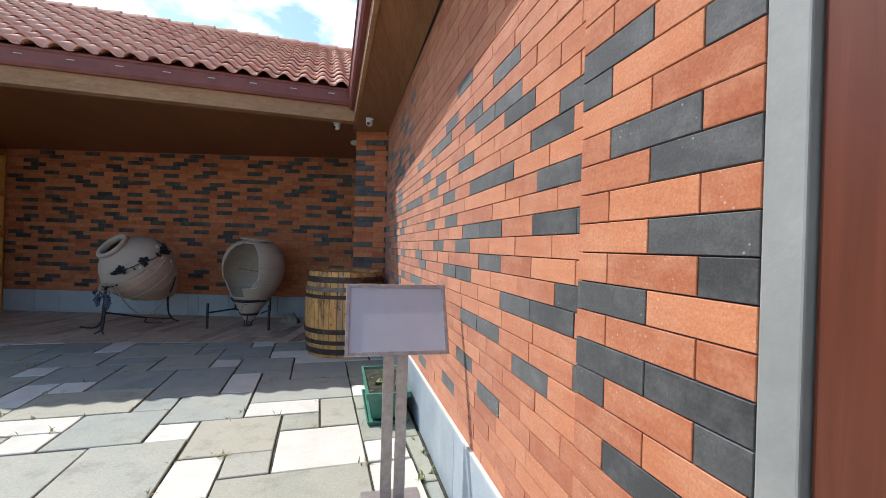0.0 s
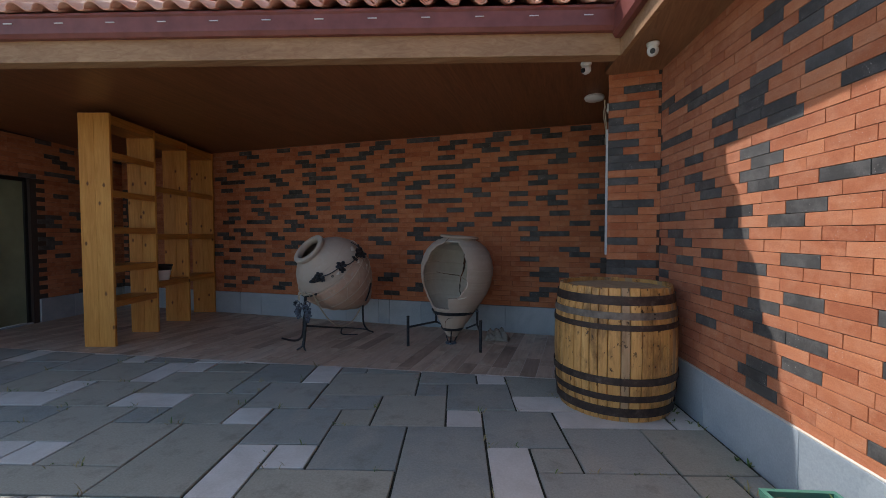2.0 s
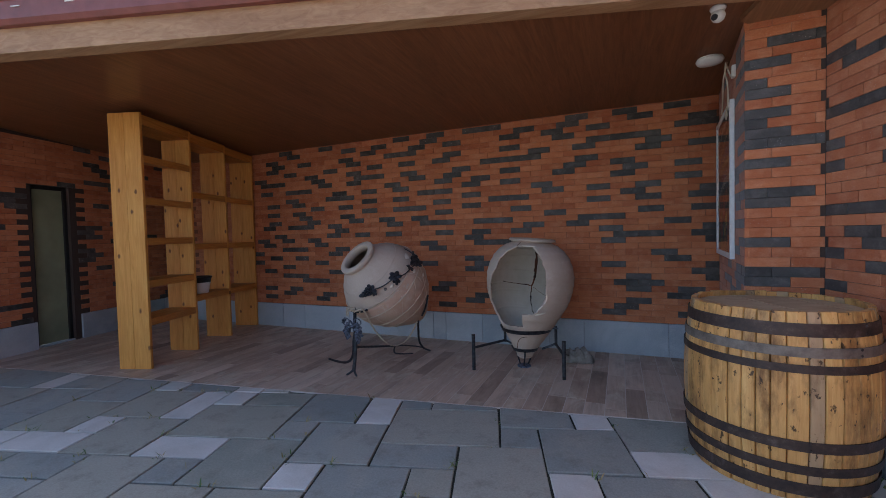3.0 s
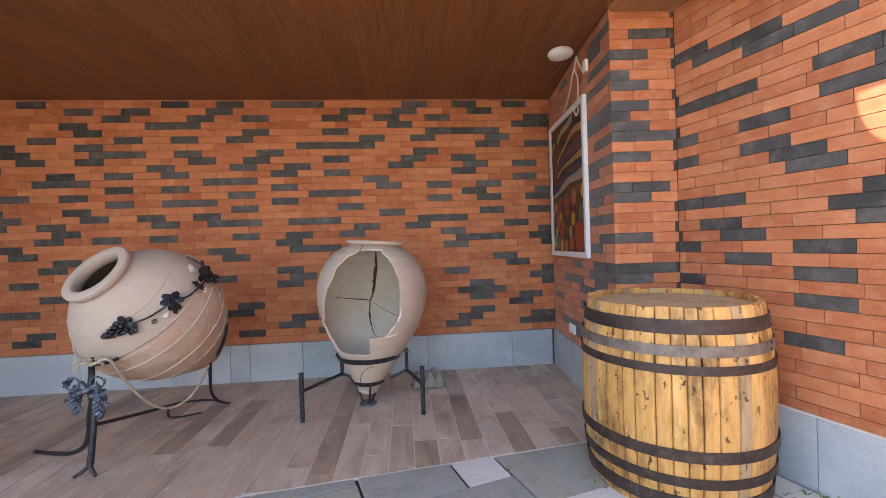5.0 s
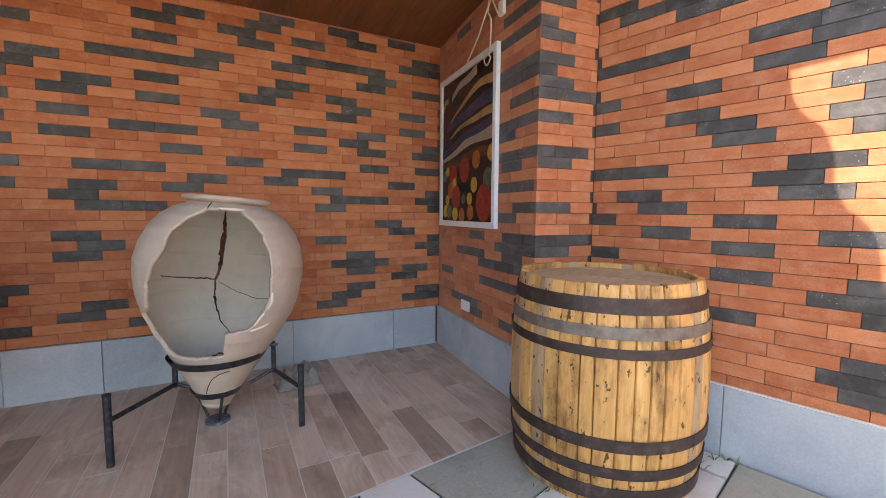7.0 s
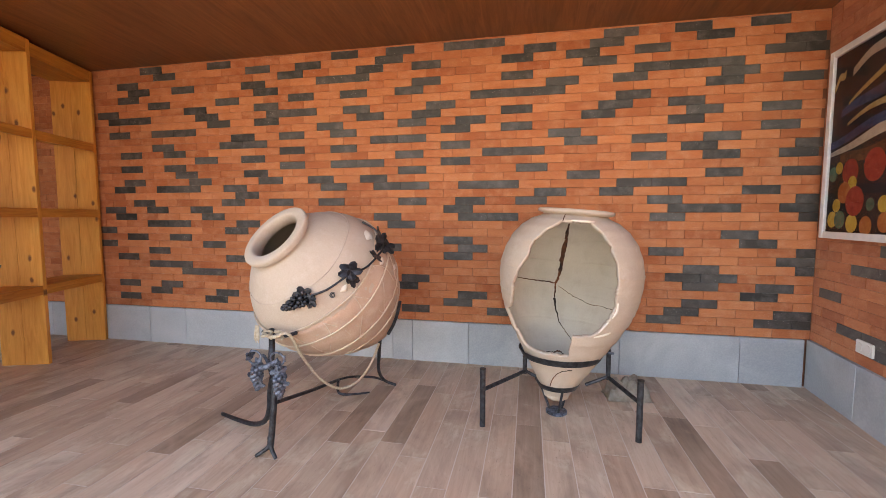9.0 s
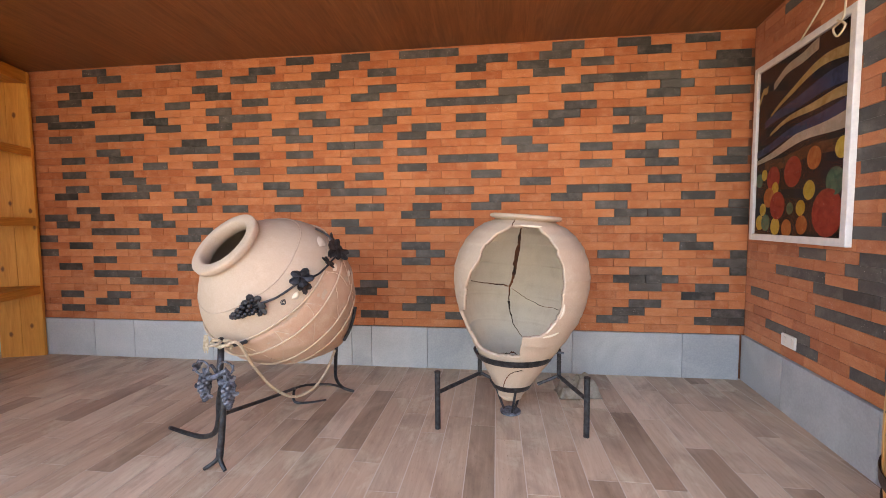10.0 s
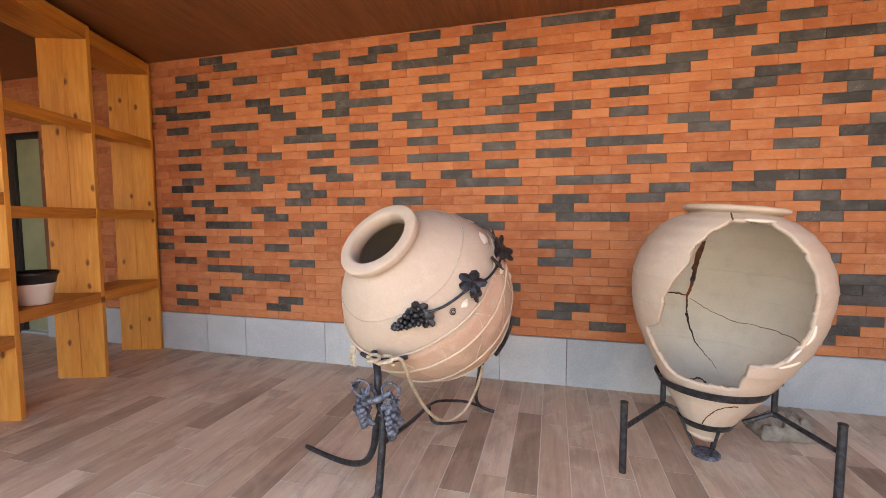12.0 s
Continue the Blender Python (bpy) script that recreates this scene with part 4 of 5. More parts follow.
# thin net of twine slung round the lower half
for k in range(13):
    for lean in (-0.5, 0.32):
        p0 = 2 * math.pi * k / 13 + 0.2
        pts = [jar_point(0.12 - 0.55 * t, p0 + lean * t + 0.05 * math.sin(9 * t), 0.006) for t in [i / 14 for i in range(15)]]
        part("net_cord", tube(bmesh.new(), pts, 0.0026, 5), TWINE, jar, smooth=True)


def leaf_mesh(bm, m, size, lobes=5, cup=0.25):
    """A lobed vine leaf with a little thickness."""
    n = lobes * 4
    top, low = [], []
    for k in range(n):
        q = 2 * math.pi * k / n
        r = size * (0.62 + 0.38 * abs(math.cos(q * lobes / 2)))
        z = cup * size * (math.cos(q * lobes) * 0.3 - (r / size) ** 2 * 0.5)
        top.append(bm.verts.new(m @ Vector((r * math.cos(q), r * math.sin(q), z))))
        low.append(bm.verts.new(m @ Vector((r * math.cos(q), r * math.sin(q), z - 0.004))))
    ct, cl = bm.verts.new(m @ Vector((0, 0, 0.01 * size))), bm.verts.new(m @ Vector((0, 0, -0.006)))
    for k in range(n):
        j = (k + 1) % n
        bm.faces.new((ct, top[k], top[j]))
        bm.faces.new((cl, low[j], low[k]))
        bm.faces.new((top[k], low[k], low[j], top[j]))


def grapes(bm, m, length, width, n, seed):
    rng = random.Random(seed)
    for k in range(n):
        t = k / n
        w = width * (1 - t) ** 0.6
        q = k * 2.4
        p = Vector((length * t, w * math.cos(q), w * math.sin(q) * 0.7))
        bmesh.ops.create_icosphere(bm, subdivisions=1, radius=0.014 + 0.003 * rng.random(), matrix=m @ Matrix.Translation(p))


def surface_frame(a, phi, off, turn=0.0):
    """A pose on the jar's surface: z outward, x round the jar."""
    p = jar_point(a, phi, off)
    z = Vector((math.cos(phi), math.sin(phi), (jar_r(a - 0.02) - jar_r(a + 0.02)) / 0.04)).normalized()
    x = Vector((-math.sin(phi), math.cos(phi), 0))
    x = (x - z * x.dot(z)).normalized()
    return Matrix.Translation(p) @ Matrix((x, z.cross(x), z)).transposed().to_4x4() @ Matrix.Rotation(turn, 4, "Z")


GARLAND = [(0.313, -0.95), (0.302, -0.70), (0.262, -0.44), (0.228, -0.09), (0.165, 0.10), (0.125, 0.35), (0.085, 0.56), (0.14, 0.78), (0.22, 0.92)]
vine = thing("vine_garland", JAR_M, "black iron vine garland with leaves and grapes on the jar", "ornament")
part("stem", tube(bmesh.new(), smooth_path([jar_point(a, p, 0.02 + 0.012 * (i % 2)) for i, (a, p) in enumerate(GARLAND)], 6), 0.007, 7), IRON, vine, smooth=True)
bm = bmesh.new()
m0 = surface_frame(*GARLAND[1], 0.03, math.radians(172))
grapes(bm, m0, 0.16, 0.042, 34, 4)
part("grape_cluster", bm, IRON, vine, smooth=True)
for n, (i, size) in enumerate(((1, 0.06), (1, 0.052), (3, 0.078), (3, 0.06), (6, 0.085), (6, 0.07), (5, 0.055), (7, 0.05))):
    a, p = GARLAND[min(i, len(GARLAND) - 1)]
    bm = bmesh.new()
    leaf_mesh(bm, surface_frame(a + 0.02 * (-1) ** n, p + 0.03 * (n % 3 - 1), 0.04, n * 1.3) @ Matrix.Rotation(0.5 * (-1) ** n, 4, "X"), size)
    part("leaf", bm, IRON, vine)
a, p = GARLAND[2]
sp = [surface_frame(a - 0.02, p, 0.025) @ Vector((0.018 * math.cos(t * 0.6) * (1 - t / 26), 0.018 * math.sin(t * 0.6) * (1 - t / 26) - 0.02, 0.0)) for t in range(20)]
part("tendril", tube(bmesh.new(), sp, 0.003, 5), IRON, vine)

stand = thing("iron_jar_stand", pose(-4.66, 5.95, 0), "black wrought iron stand shaped like a grapevine under the jar", "stand")


def rel(*pts):
    return [Vector(p) - Vector((-4.66, 5.95, 0)) for p in pts]


part("post", tube(bmesh.new(), smooth_path(rel((-4.665, 5.935, 0.06), (-4.655, 5.95, 0.22), (-4.65, 5.97, 0.42), (-4.69, 6.0, 0.52), (-4.70, 6.03, 0.62), (-4.76, 6.12, 0.70)), 6), 0.019, 10), IRON, stand, smooth=True)
part("foot", tube(bmesh.new(), smooth_path(rel((-4.665, 5.935, 0.12), (-4.675, 5.925, 0.06), (-4.74, 5.90, 0.012)), 5), lambda t: 0.016 - 0.006 * t, 8), IRON, stand, smooth=True)
part("foot", tube(bmesh.new(), smooth_path(rel((-4.66, 5.935, 0.12), (-4.655, 5.925, 0.06), (-4.61, 5.90, 0.012)), 5), lambda t: 0.016 - 0.006 * t, 8), IRON, stand, smooth=True)
part("leg", tube(bmesh.new(), smooth_path(rel((-4.66, 5.97, 0.46), (-4.70, 6.0, 0.36), (-4.73, 6.03, 0.24), (-4.80, 6.08, 0.13), (-4.94, 6.16, 0.055), (-5.12, 6.24, 0.026), (-5.29, 6.30, 0.024)), 6), lambda t: 0.02 - 0.007 * t, 9), IRON, stand, smooth=True)
part("leg", tube(bmesh.new(), smooth_path(rel((-4.31, 6.82, 0.47), (-4.345, 6.89, 0.31), (-4.378, 6.97, 0.157), (-4.36, 7.05, 0.045), (-4.26, 7.05, 0.014)), 6), lambda t: 0.016 - 0.005 * t, 8), IRON, stand, smooth=True)
part("brace", tube(bmesh.new(), smooth_path(rel((-4.65, 5.97, 0.31), (-4.665, 6.45, 0.19), (-4.70, 6.90, 0.08)), 8), 0.013, 8), IRON, stand, smooth=True)
part("foot_bar", tube(bmesh.new(), smooth_path(rel((-4.70, 6.90, 0.08), (-4.66, 7.05, 0.05), (-4.50, 7.13, 0.03), (-4.365, 7.05, 0.045)), 6), 0.010, 8), IRON, stand, smooth=True)
part("foot_bar", tube(bmesh.new(), smooth_path(rel((-4.70, 6.90, 0.08), (-4.64, 6.78, 0.03), (-4.55, 6.80, 0.014), (-4.42, 6.87, 0.012)), 6), lambda t: 0.012 - 0.005 * t, 8), IRON, stand, smooth=True)
part("scroll", tube(bmesh.new(), smooth_path(rel((-4.735, 5.935, 0.525), (-4.69, 5.905, 0.54), (-4.64, 5.905, 0.555), (-4.59, 5.925, 0.585)), 6), lambda t: 0.013 + 0.004 * math.sin(math.pi * t), 9), BLUEIRON, stand, smooth=True)
for arc in (((0.165, -1.70), (0.157, -1.6), (0.155, -1.43), (0.155, -1.25), (0.158, -1.10)), ((-0.34, 0.26), (-0.40, 0.10), (-0.46, -0.08), (-0.51, -0.30))):
    pts = smooth_path([JAR_M @ jar_point(a, p, 0.03) - Vector((-4.66, 5.95, 0)) for a, p in arc], 6)
    part("cradle_arm", tube(bmesh.new(), pts, 0.012, 8), IRON, stand, smooth=True)
for n, (x, y, z, size) in enumerate(((-4.735, 5.92, 0.55, 0.045), (-4.585, 5.915, 0.52, 0.05), (-4.745, 5.93, 0.49, 0.045), (-4.57, 5.92, 0.57, 0.042), (-4.69, 5.90, 0.46, 0.04), (-4.565, 5.91, 0.46, 0.045), (-4.77, 5.915, 0.61, 0.036))):
    bm = bmesh.new()
    leaf_mesh(bm, pose(*(Vector((x, y, z)) - Vector((-4.66, 5.95, 0))), 65, 15 * (n - 3), 40 * n), size, 5, 0.5)
    part("leaf", bm, BLUEIRON, stand)
for n, (x, z) in enumerate(((-4.722, 0.54), (-4.58, 0.50))):
    bm = bmesh.new()
    grapes(bm, pose(x + 4.66, -0.035, z, 0, 90, 0), 0.13, 0.04, 34, 9 + n)
    part("grape_cluster", bm, BLUEIRON, stand, smooth=True)
for x, z in ((-4.722, 0.55), (-4.58, 0.51)):
    part("twig", tube(bmesh.new(), smooth_path(rel((-4.68, 5.985, 0.50), ((x - 4.68) / 2, 5.945, z + 0.05), (x, 5.918, z)), 6), 0.009, 7), BLUEIRON, stand, smooth=True)
for n, sgn in enumerate((-1, 1)):
    sp = [(sgn * (0.075 + 0.045 * math.cos(t * 0.5)), -0.04, 0.585 + 0.045 * math.sin(t * 0.5) + 0.002 * t) for t in range(14)]
    part("tendril", tube(bmesh.new(), sp, 0.006, 6), BLUEIRON, stand, smooth=True)

rope = tagged(part("rope", tube(bmesh.new(), smooth_path([(-4.75, 6.02, 0.71), (-4.66, 5.97, 0.70), (-4.565, 5.99, 0.722), (-4.55, 6.10, 0.56), (-4.52, 6.27, 0.35), (-4.456, 6.42, 0.228), (-4.375, 6.55, 0.238), (-4.32, 6.66, 0.335), (-4.295, 6.76, 0.45)], 8), 0.0095, 8), ROPE, smooth=True), "pale rope loop hanging slack below the tilted jar", "rope")
for n, x in enumerate((-4.70, -4.63)):
    o = tagged(part("rope_knot", tube(bmesh.new(), [(x + 0.028 * math.cos(t * 0.7), 5.985 + 0.03 * math.sin(t * 0.7), 0.69 + 0.003 * t) for t in range(14)], 0.009, 7), ROPE, rope, smooth=True), "")
tassel = bmesh.new()
for k in range(7):
    tube(tassel, [(-4.93 + 0.004 * k, 6.20, 0.70), (-4.935 + 0.006 * k, 6.19, 0.61 - 0.012 * (k % 3))], 0.0035, 5)
tagged(part("rope_tassel", tassel, ROPE), "frayed straw-coloured rope end hanging beside the jar", "rope")

# ---- broken jar on a pipe stand ----
J2 = Vector((-2.938, 6.889, 0.0))
PROFILE2 = [(0.084, 0.115), (0.114, 0.167), (0.159, 0.241), (0.214, 0.335), (0.263, 0.418), (0.323, 0.523), (0.382, 0.627), (0.433, 0.732), (0.467, 0.847), (0.484, 0.972), (0.483, 1.056), (0.463, 1.15), (0.422, 1.244), (0.368, 1.317), (0.297, 1.374), (0.228, 1.403), (0.208, 1.415)]


def jar2_r(z):
    for (r0, z0), (r1, z1) in zip(PROFILE2, PROFILE2[1:]):
        if z <= z1:
            u = (z - z0) / (z1 - z0)
            u = u * u * (3 - 2 * u) * 0.35 + u * 0.65
            return r0 + (r1 - r0) * max(0.0, u)
    return PROFILE2[-1][0]


FACE = math.atan2(-2.59, -0.94)
# the jar leans a little in its ring
LEAN2 = Matrix.Translation(J2 + Vector((0, 0, 0.75))) @ Matrix.Rotation(radians(4.6), 4, "Y") @ Matrix.Translation((0, 0, -0.75))


# the hole's ragged edge: turn from its middle in degrees by height, on either side
HOLE_Z = (0.50, 0.51, 0.577, 0.70, 0.765, 0.79, 0.81, 0.89, 0.96, 1.05, 1.11, 1.17, 1.23, 1.31, 1.375)
HOLE_A = (-16, -35, -48, -52, -53, -40, -37, -32.5, -30, -26, -21.5, -16, -16, -8, 7)
MEND_Z = (0.50, 0.657, 0.66, 0.70, 0.77, 0.89, 1.00, 1.13, 1.24, 1.32, 1.375)
MEND_A = (19, 21, 38, 44.5, 50, 53, 52.5, 52.5, 50.5, 45.5, 41)


def between(v, xs, ys):
    for (x0, y0), (x1, y1) in zip(zip(xs, ys), zip(xs[1:], ys[1:])):
        if v <= x1:
            return y0 + (y1 - y0) * max(0.0, (v - x0) / (x1 - x0))
    return ys[-1]


def in_hole(phi, z):
    """True where the wall of the broken jar is missing."""
    p = LEAN2 @ Vector((jar2_r(z) * math.cos(phi), jar2_r(z) * math.sin(phi), z)) - J2
    phi, z = math.atan2(p.y, p.x), p.z
    th = math.degrees((phi - FACE + math.pi) % (2 * math.pi) - math.pi)
    rag = 1.6 * noise.noise(Vector((th * 0.11, z * 11, 0))) + 1.0 * noise.noise(Vector((th * 0.4, z * 40, 5)))
    if z > 1.376 + rag * 0.003 or z < 0.502 + rag * 0.005:
        return False
    return between(z, HOLE_Z, HOLE_A) + rag < th < between(z, MEND_Z, MEND_A) + rag


jar2 = thing("broken_clay_jar", LEAN2, "broken buff clay jar with a gaping hole, cracked inside", "jar")
NA, NZ = 300, 150
zs = [0.115 + (1.415 - 0.115) * i / NZ for i in range(NZ + 1)]
bm = bmesh.new()
grid = []
for z in zs:
    ring = []
    for k in range(NA):
        p = 2 * math.pi * k / NA
        r = jar2_r(z) + 0.0025 * noise.noise(Vector((math.cos(p) * 5, math.sin(p) * 5, z * 6)))
        for zb in (0.59, 0.79, 0.88, 1.05, 1.24):
            r += 0.0038 * math.exp(-((z - zb - 0.006 * math.sin(3 * p)) / 0.008) ** 2)
        ring.append(bm.verts.new((r * math.cos(p), r * math.sin(p), z)))
    grid.append(ring)
for i in range(NZ):
    for k in range(NA):
        p, z = 2 * math.pi * (k + 0.5) / NA, (zs[i] + zs[i + 1]) / 2
        if not in_hole(p, z):
            bm.faces.new((grid[i][k], grid[i][(k + 1) % NA], grid[i + 1][(k + 1) % NA], grid[i + 1][k]))
bmesh.ops.delete(bm, geom=[v for v in bm.verts if not v.link_faces], context="VERTS")
edge_verts = [v for v in bm.verts if v.is_boundary and 0.2 < v.co.z < 1.405]
bmesh.ops.smooth_vert(bm, verts=edge_verts, factor=0.5, use_axis_x=True, use_axis_y=True, use_axis_z=True)
bmesh.ops.smooth_vert(bm, verts=edge_verts, factor=0.5, use_axis_x=True, use_axis_y=True, use_axis_z=True)
for _ in range(3):
    bmesh.ops.smooth_vert(bm, verts=edge_verts, factor=0.5, use_axis_x=True, use_axis_y=True, use_axis_z=True)
shell = part("body", bm, CLAY, jar2, smooth=True)
shell.data.materials.append(INNER)
shell.data.materials.append(PLASTER)
sm = shell.modifiers.new("thickness", "SOLIDIFY")
sm.thickness, sm.offset, sm.material_offset, sm.material_offset_rim = 0.024, -1.0, 1, 0
part("tip", revolve(bmesh.new(), [(0.02, 0.075), (0.055, 0.083), (0.086, 0.105), (0.092, 0.125), (0.05, 0.14)], 40), CLAY, jar2, smooth=True)
lip = bmesh.new()
revolve(lip, [(0.204, 1.40), (0.213, 1.409), (0.220, 1.417), (0.238, 1.420), (0.254, 1.427), (0.258, 1.438), (0.252, 1.449), (0.238, 1.453), (0.208, 1.452), (0.194, 1.44), (0.190, 1.40)], 64, False)
part("lip", lip, CLAY, jar2, smooth=True)


def crack(points, width, name="crack"):
    """A ragged dark ribbon on the inside of the broken jar; points are (turn from the hole's middle, height)."""
    rng = random.Random(str(points[0]))
    bm = bmesh.new()
    path = []
    for (a0, z0), (a1, z1) in zip(points, points[1:]):
        for k in range(7):
            t = k / 7
            path.append((a0 + (a1 - a0) * t + rng.uniform(-0.5, 0.5), z0 + (z1 - z0) * t + rng.uniform(-0.004, 0.004)))
    path.append(points[-1])
    rows = []
    n = len(path)
    for i, (a, z) in enumerate(path):
        q = FACE + math.pi + math.radians(a)
        u = i / (n - 1)
        w = width(u) * rng.uniform(0.6, 1.2)
        (a2, z2), (a1, z1) = path[min(n - 1, i + 1)], path[max(0, i - 1)]
        dx, dz = math.radians(a2 - a1) * 0.45, z2 - z1
        ln = math.hypot(dx, dz) or 1
        row = []
        for s in (-1, 1):
            qq, zz = q - s * w * dz / ln / 0.45, z + s * w * dx / ln
            lean = (jar2_r(zz + 0.01) - jar2_r(zz - 0.01)) / 0.02
            r = jar2_r(zz) - 0.024 * math.sqrt(1 + min(lean * lean, 3.0)) - 0.0035
            row.append((r, qq, zz))
        rows.append([bm.verts.new(((r - o) * math.cos(b), (r - o) * math.sin(b), c)) for r, b, c in row for o in (0.0, 0.0025)])
    for a, b in zip(rows, rows[1:]):
        for i, j in ((0, 1), (1, 3), (3, 2), (2, 0)):
            bm.faces.new((a[i], a[j], b[j], b[i]))
    part(name, bm, CRACK, jar2, "dark rusty crack in the clay")


crack([(22, 1.37), (21.5, 1.29), (21, 1.22), (22.5, 1.06), (23, 0.95), (26.6, 0.857), (27, 0.745)], lambda u: 0.006 + 0.011 * math.sin(math.pi * min(1.0, 0.1 + 0.95 * u)) ** 1.5)
crack([(27, 0.745), (25.5, 0.66), (20.5, 0.57), (8, 0.50), (-6, 0.44)], lambda u: 0.009 * (1 - u) ** 1.4 + 0.0012)
crack([(26.6, 0.86), (38, 0.868), (50, 0.875), (64, 0.89), (76, 0.905)], lambda u: 0.0055 * (1 - 0.4 * u))
crack([(24, 0.84), (8, 0.775), (-10, 0.735), (-42, 0.74), (-74, 0.729)], lambda u: 0.0018)
crack([(46, 0.366), (30, 0.36), (17, 0.373), (0, 0.345), (-22, 0.36)], lambda u: 0.004 * math.sin(math.pi * u) + 0.001)


def outer_crack(points, width):
    """A thin dark seam on the outside of the broken jar; points are (turn from the hole's middle, height)."""
    rng = random.Random(str(points[0]))
    path = smooth_path([(a, z, 0) for a, z in points], 6)
    pts = []
    for p in path:
        q, z = FACE + math.radians(p.x + rng.uniform(-0.5, 0.5)), p.y + rng.uniform(-0.003, 0.003)
        pts.append(((jar2_r(z) + 0.0005) * math.cos(q), (jar2_r(z) + 0.0005) * math.sin(q), z))
    part("crack", tube(bmesh.new(), pts, width, 5), CRACK, jar2, "dark rusty crack in the clay")


outer_crack([(34, 0.39), (22, 0.375), (12, 0.34), (4, 0.29), (-4, 0.22)], 0.003)
outer_crack([(0, 1.372), (-2, 1.395), (-3, 1.412)], 0.0035)
for pts in (((44, 0.70), (47, 0.745), (50, 0.775)), ((42, 0.665), (50, 0.68), (57, 0.70)), ((52, 0.80), (54, 0.85), (53.5, 0.9)), ((10, 1.378), (22, 1.376), (38, 1.378))):
    line = [Vector((math.cos(FACE + math.radians(p.x)) * (jar2_r(p.y) + 0.001), math.sin(FACE + math.radians(p.x)) * (jar2_r(p.y) + 0.001), p.y)) for p in smooth_path([(a, z, 0) for a, z in pts], 5)]
    part("mend_seam", tube(bmesh.new(), line, lambda t: 0.004 + 0.005 * math.sin(math.pi * t), 6), PLASTER, jar2, "pale plaster smeared along the mended edge", smooth=True)

st2 = thing("pipe_jar_stand", Matrix.Translation(J2), "dark painted steel pipe stand holding the broken jar", "stand")
part("upper_ring", ring_band(bmesh.new(), 0.268, 0.412, 0.458, 0.006, 64, 0.024), IRON, st2).location = (-0.026, 0.0, 0.0)
part("lower_ring", ring_band(bmesh.new(), 0.130, 0.182, 0.222, 0.006, 48, 0.022), IRON, st2).location = (-0.044, 0.0, 0.0)


def loc(x, y, z):
    return Vector((x, y, z)) - J2


for x, y in ((-3.487, 6.54), (-2.51, 6.535)):
    leg = part("leg", tube(bmesh.new(), [loc(x, y, 0.0), loc(x, y, 0.39)], 0.019, 14), IRON, st2)
    part("end_cap", revolve(bmesh.new(), [(0.0195, 0.0), (0.021, 0.004), (0.021, 0.012), (0.015, 0.014)], 14), BLACK, leg).location = loc(x, y, 0.386)
for x, y, x2, y2 in ((-3.487, 6.54, -3.21, 6.88), (-2.51, 6.535, -2.64, 6.88)):
    part("bar", tube(bmesh.new(), [loc(x, y, 0.25), loc(x2, y2, 0.275)], 0.014, 10), IRON, st2)
part("bar", tube(bmesh.new(), [loc(-3.21, 6.88, 0.275), loc(-3.06, 6.88, 0.205)], 0.012, 8), IRON, st2)
part("bar", tube(bmesh.new(), [loc(-2.64, 6.88, 0.275), loc(-2.79, 6.88, 0.205)], 0.012, 8), IRON, st2)
for x in (-3.215, -2.637):
    up = part("upright", tube(bmesh.new(), [loc(x, 6.885, 0.255), loc(x, 6.885, 0.47)], 0.016, 10), IRON, st2)
    part("bolt", tube(bmesh.new(), [loc(x - 0.03, 6.865, 0.45), loc(x + 0.03, 6.865, 0.45)], 0.009, 6), BLUEIRON, up)
for k in range(3):
    q = FACE + 0.55 + k * 2 * math.pi / 3
    part("strut", tube(bmesh.new(), [(-0.044 + 0.138 * math.cos(q), 0.138 * math.sin(q), 0.20), (-0.05 + 0.05 * math.cos(q), -0.05 + 0.05 * math.sin(q), 0.02)], 0.009, 8), IRON, st2)
foot_plate = part("foot_plate", revolve(bmesh.new(), [(0.068, 0.0), (0.075, 0.004), (0.075, 0.018), (0.066, 0.022), (0.02, 0.022)], 32), BLUEIRON, st2)
foot_plate.location = (-0.05, -0.05, 0.0)

bm = bmesh.new()
NX, NY = 26, 18
gv = [[bm.verts.new((0.34 * (i / (NX - 1) - 0.5) + 0.02 * noise.noise(Vector((i * 0.3, j * 0.3, 2))), 0.2 * (j / (NY - 1) - 0.5), max(0.004, (0.12 + 0.09 * noise.noise(Vector((i * 0.2, j * 0.3, 0))) + 0.035 * math.sin(i * 0.9 + j * 0.45 + 2 * noise.noise(Vector((i * 0.2, j * 0.2, 7))))) * max(0.0, 1 - (2 * i / (NX - 1) - 1) ** 4) * max(0.0, 1 - (2 * j / (NY - 1) - 1) ** 4)))) for i in range(NX)] for j in range(NY)]
for j in range(NY - 1):
    for i in range(NX - 1):
        bm.faces.new((gv[j][i], gv[j][i + 1], gv[j + 1][i + 1], gv[j + 1][i]))
bmesh.ops.solidify(bm, geom=list(bm.faces), thickness=0.004)
o = tagged(part("rag", bm, CLOTH, smooth=True), "crumpled grey-beige rag lying on the tiles behind the stand", "cloth")
o.matrix_world = pose(-2.43, 7.22, 0.0, 0, 0, 8)

# ---- pine shelf unit ----
S0 = Vector((-7.925, 7.685))
SM = pose(S0.x, S0.y, 0, 0, 0, math.degrees(math.atan2(-2.39, 0.80)))
shelf = thing("shelf_unit", SM, "tall open pine shelf unit with three bays, nearly empty", "shelf")
DEEP, LOWTOP = 0.40, 2.98


def shelf_top(x):
    """The uprights follow the rising ceiling."""
    return LOWTOP + 0.027 * x


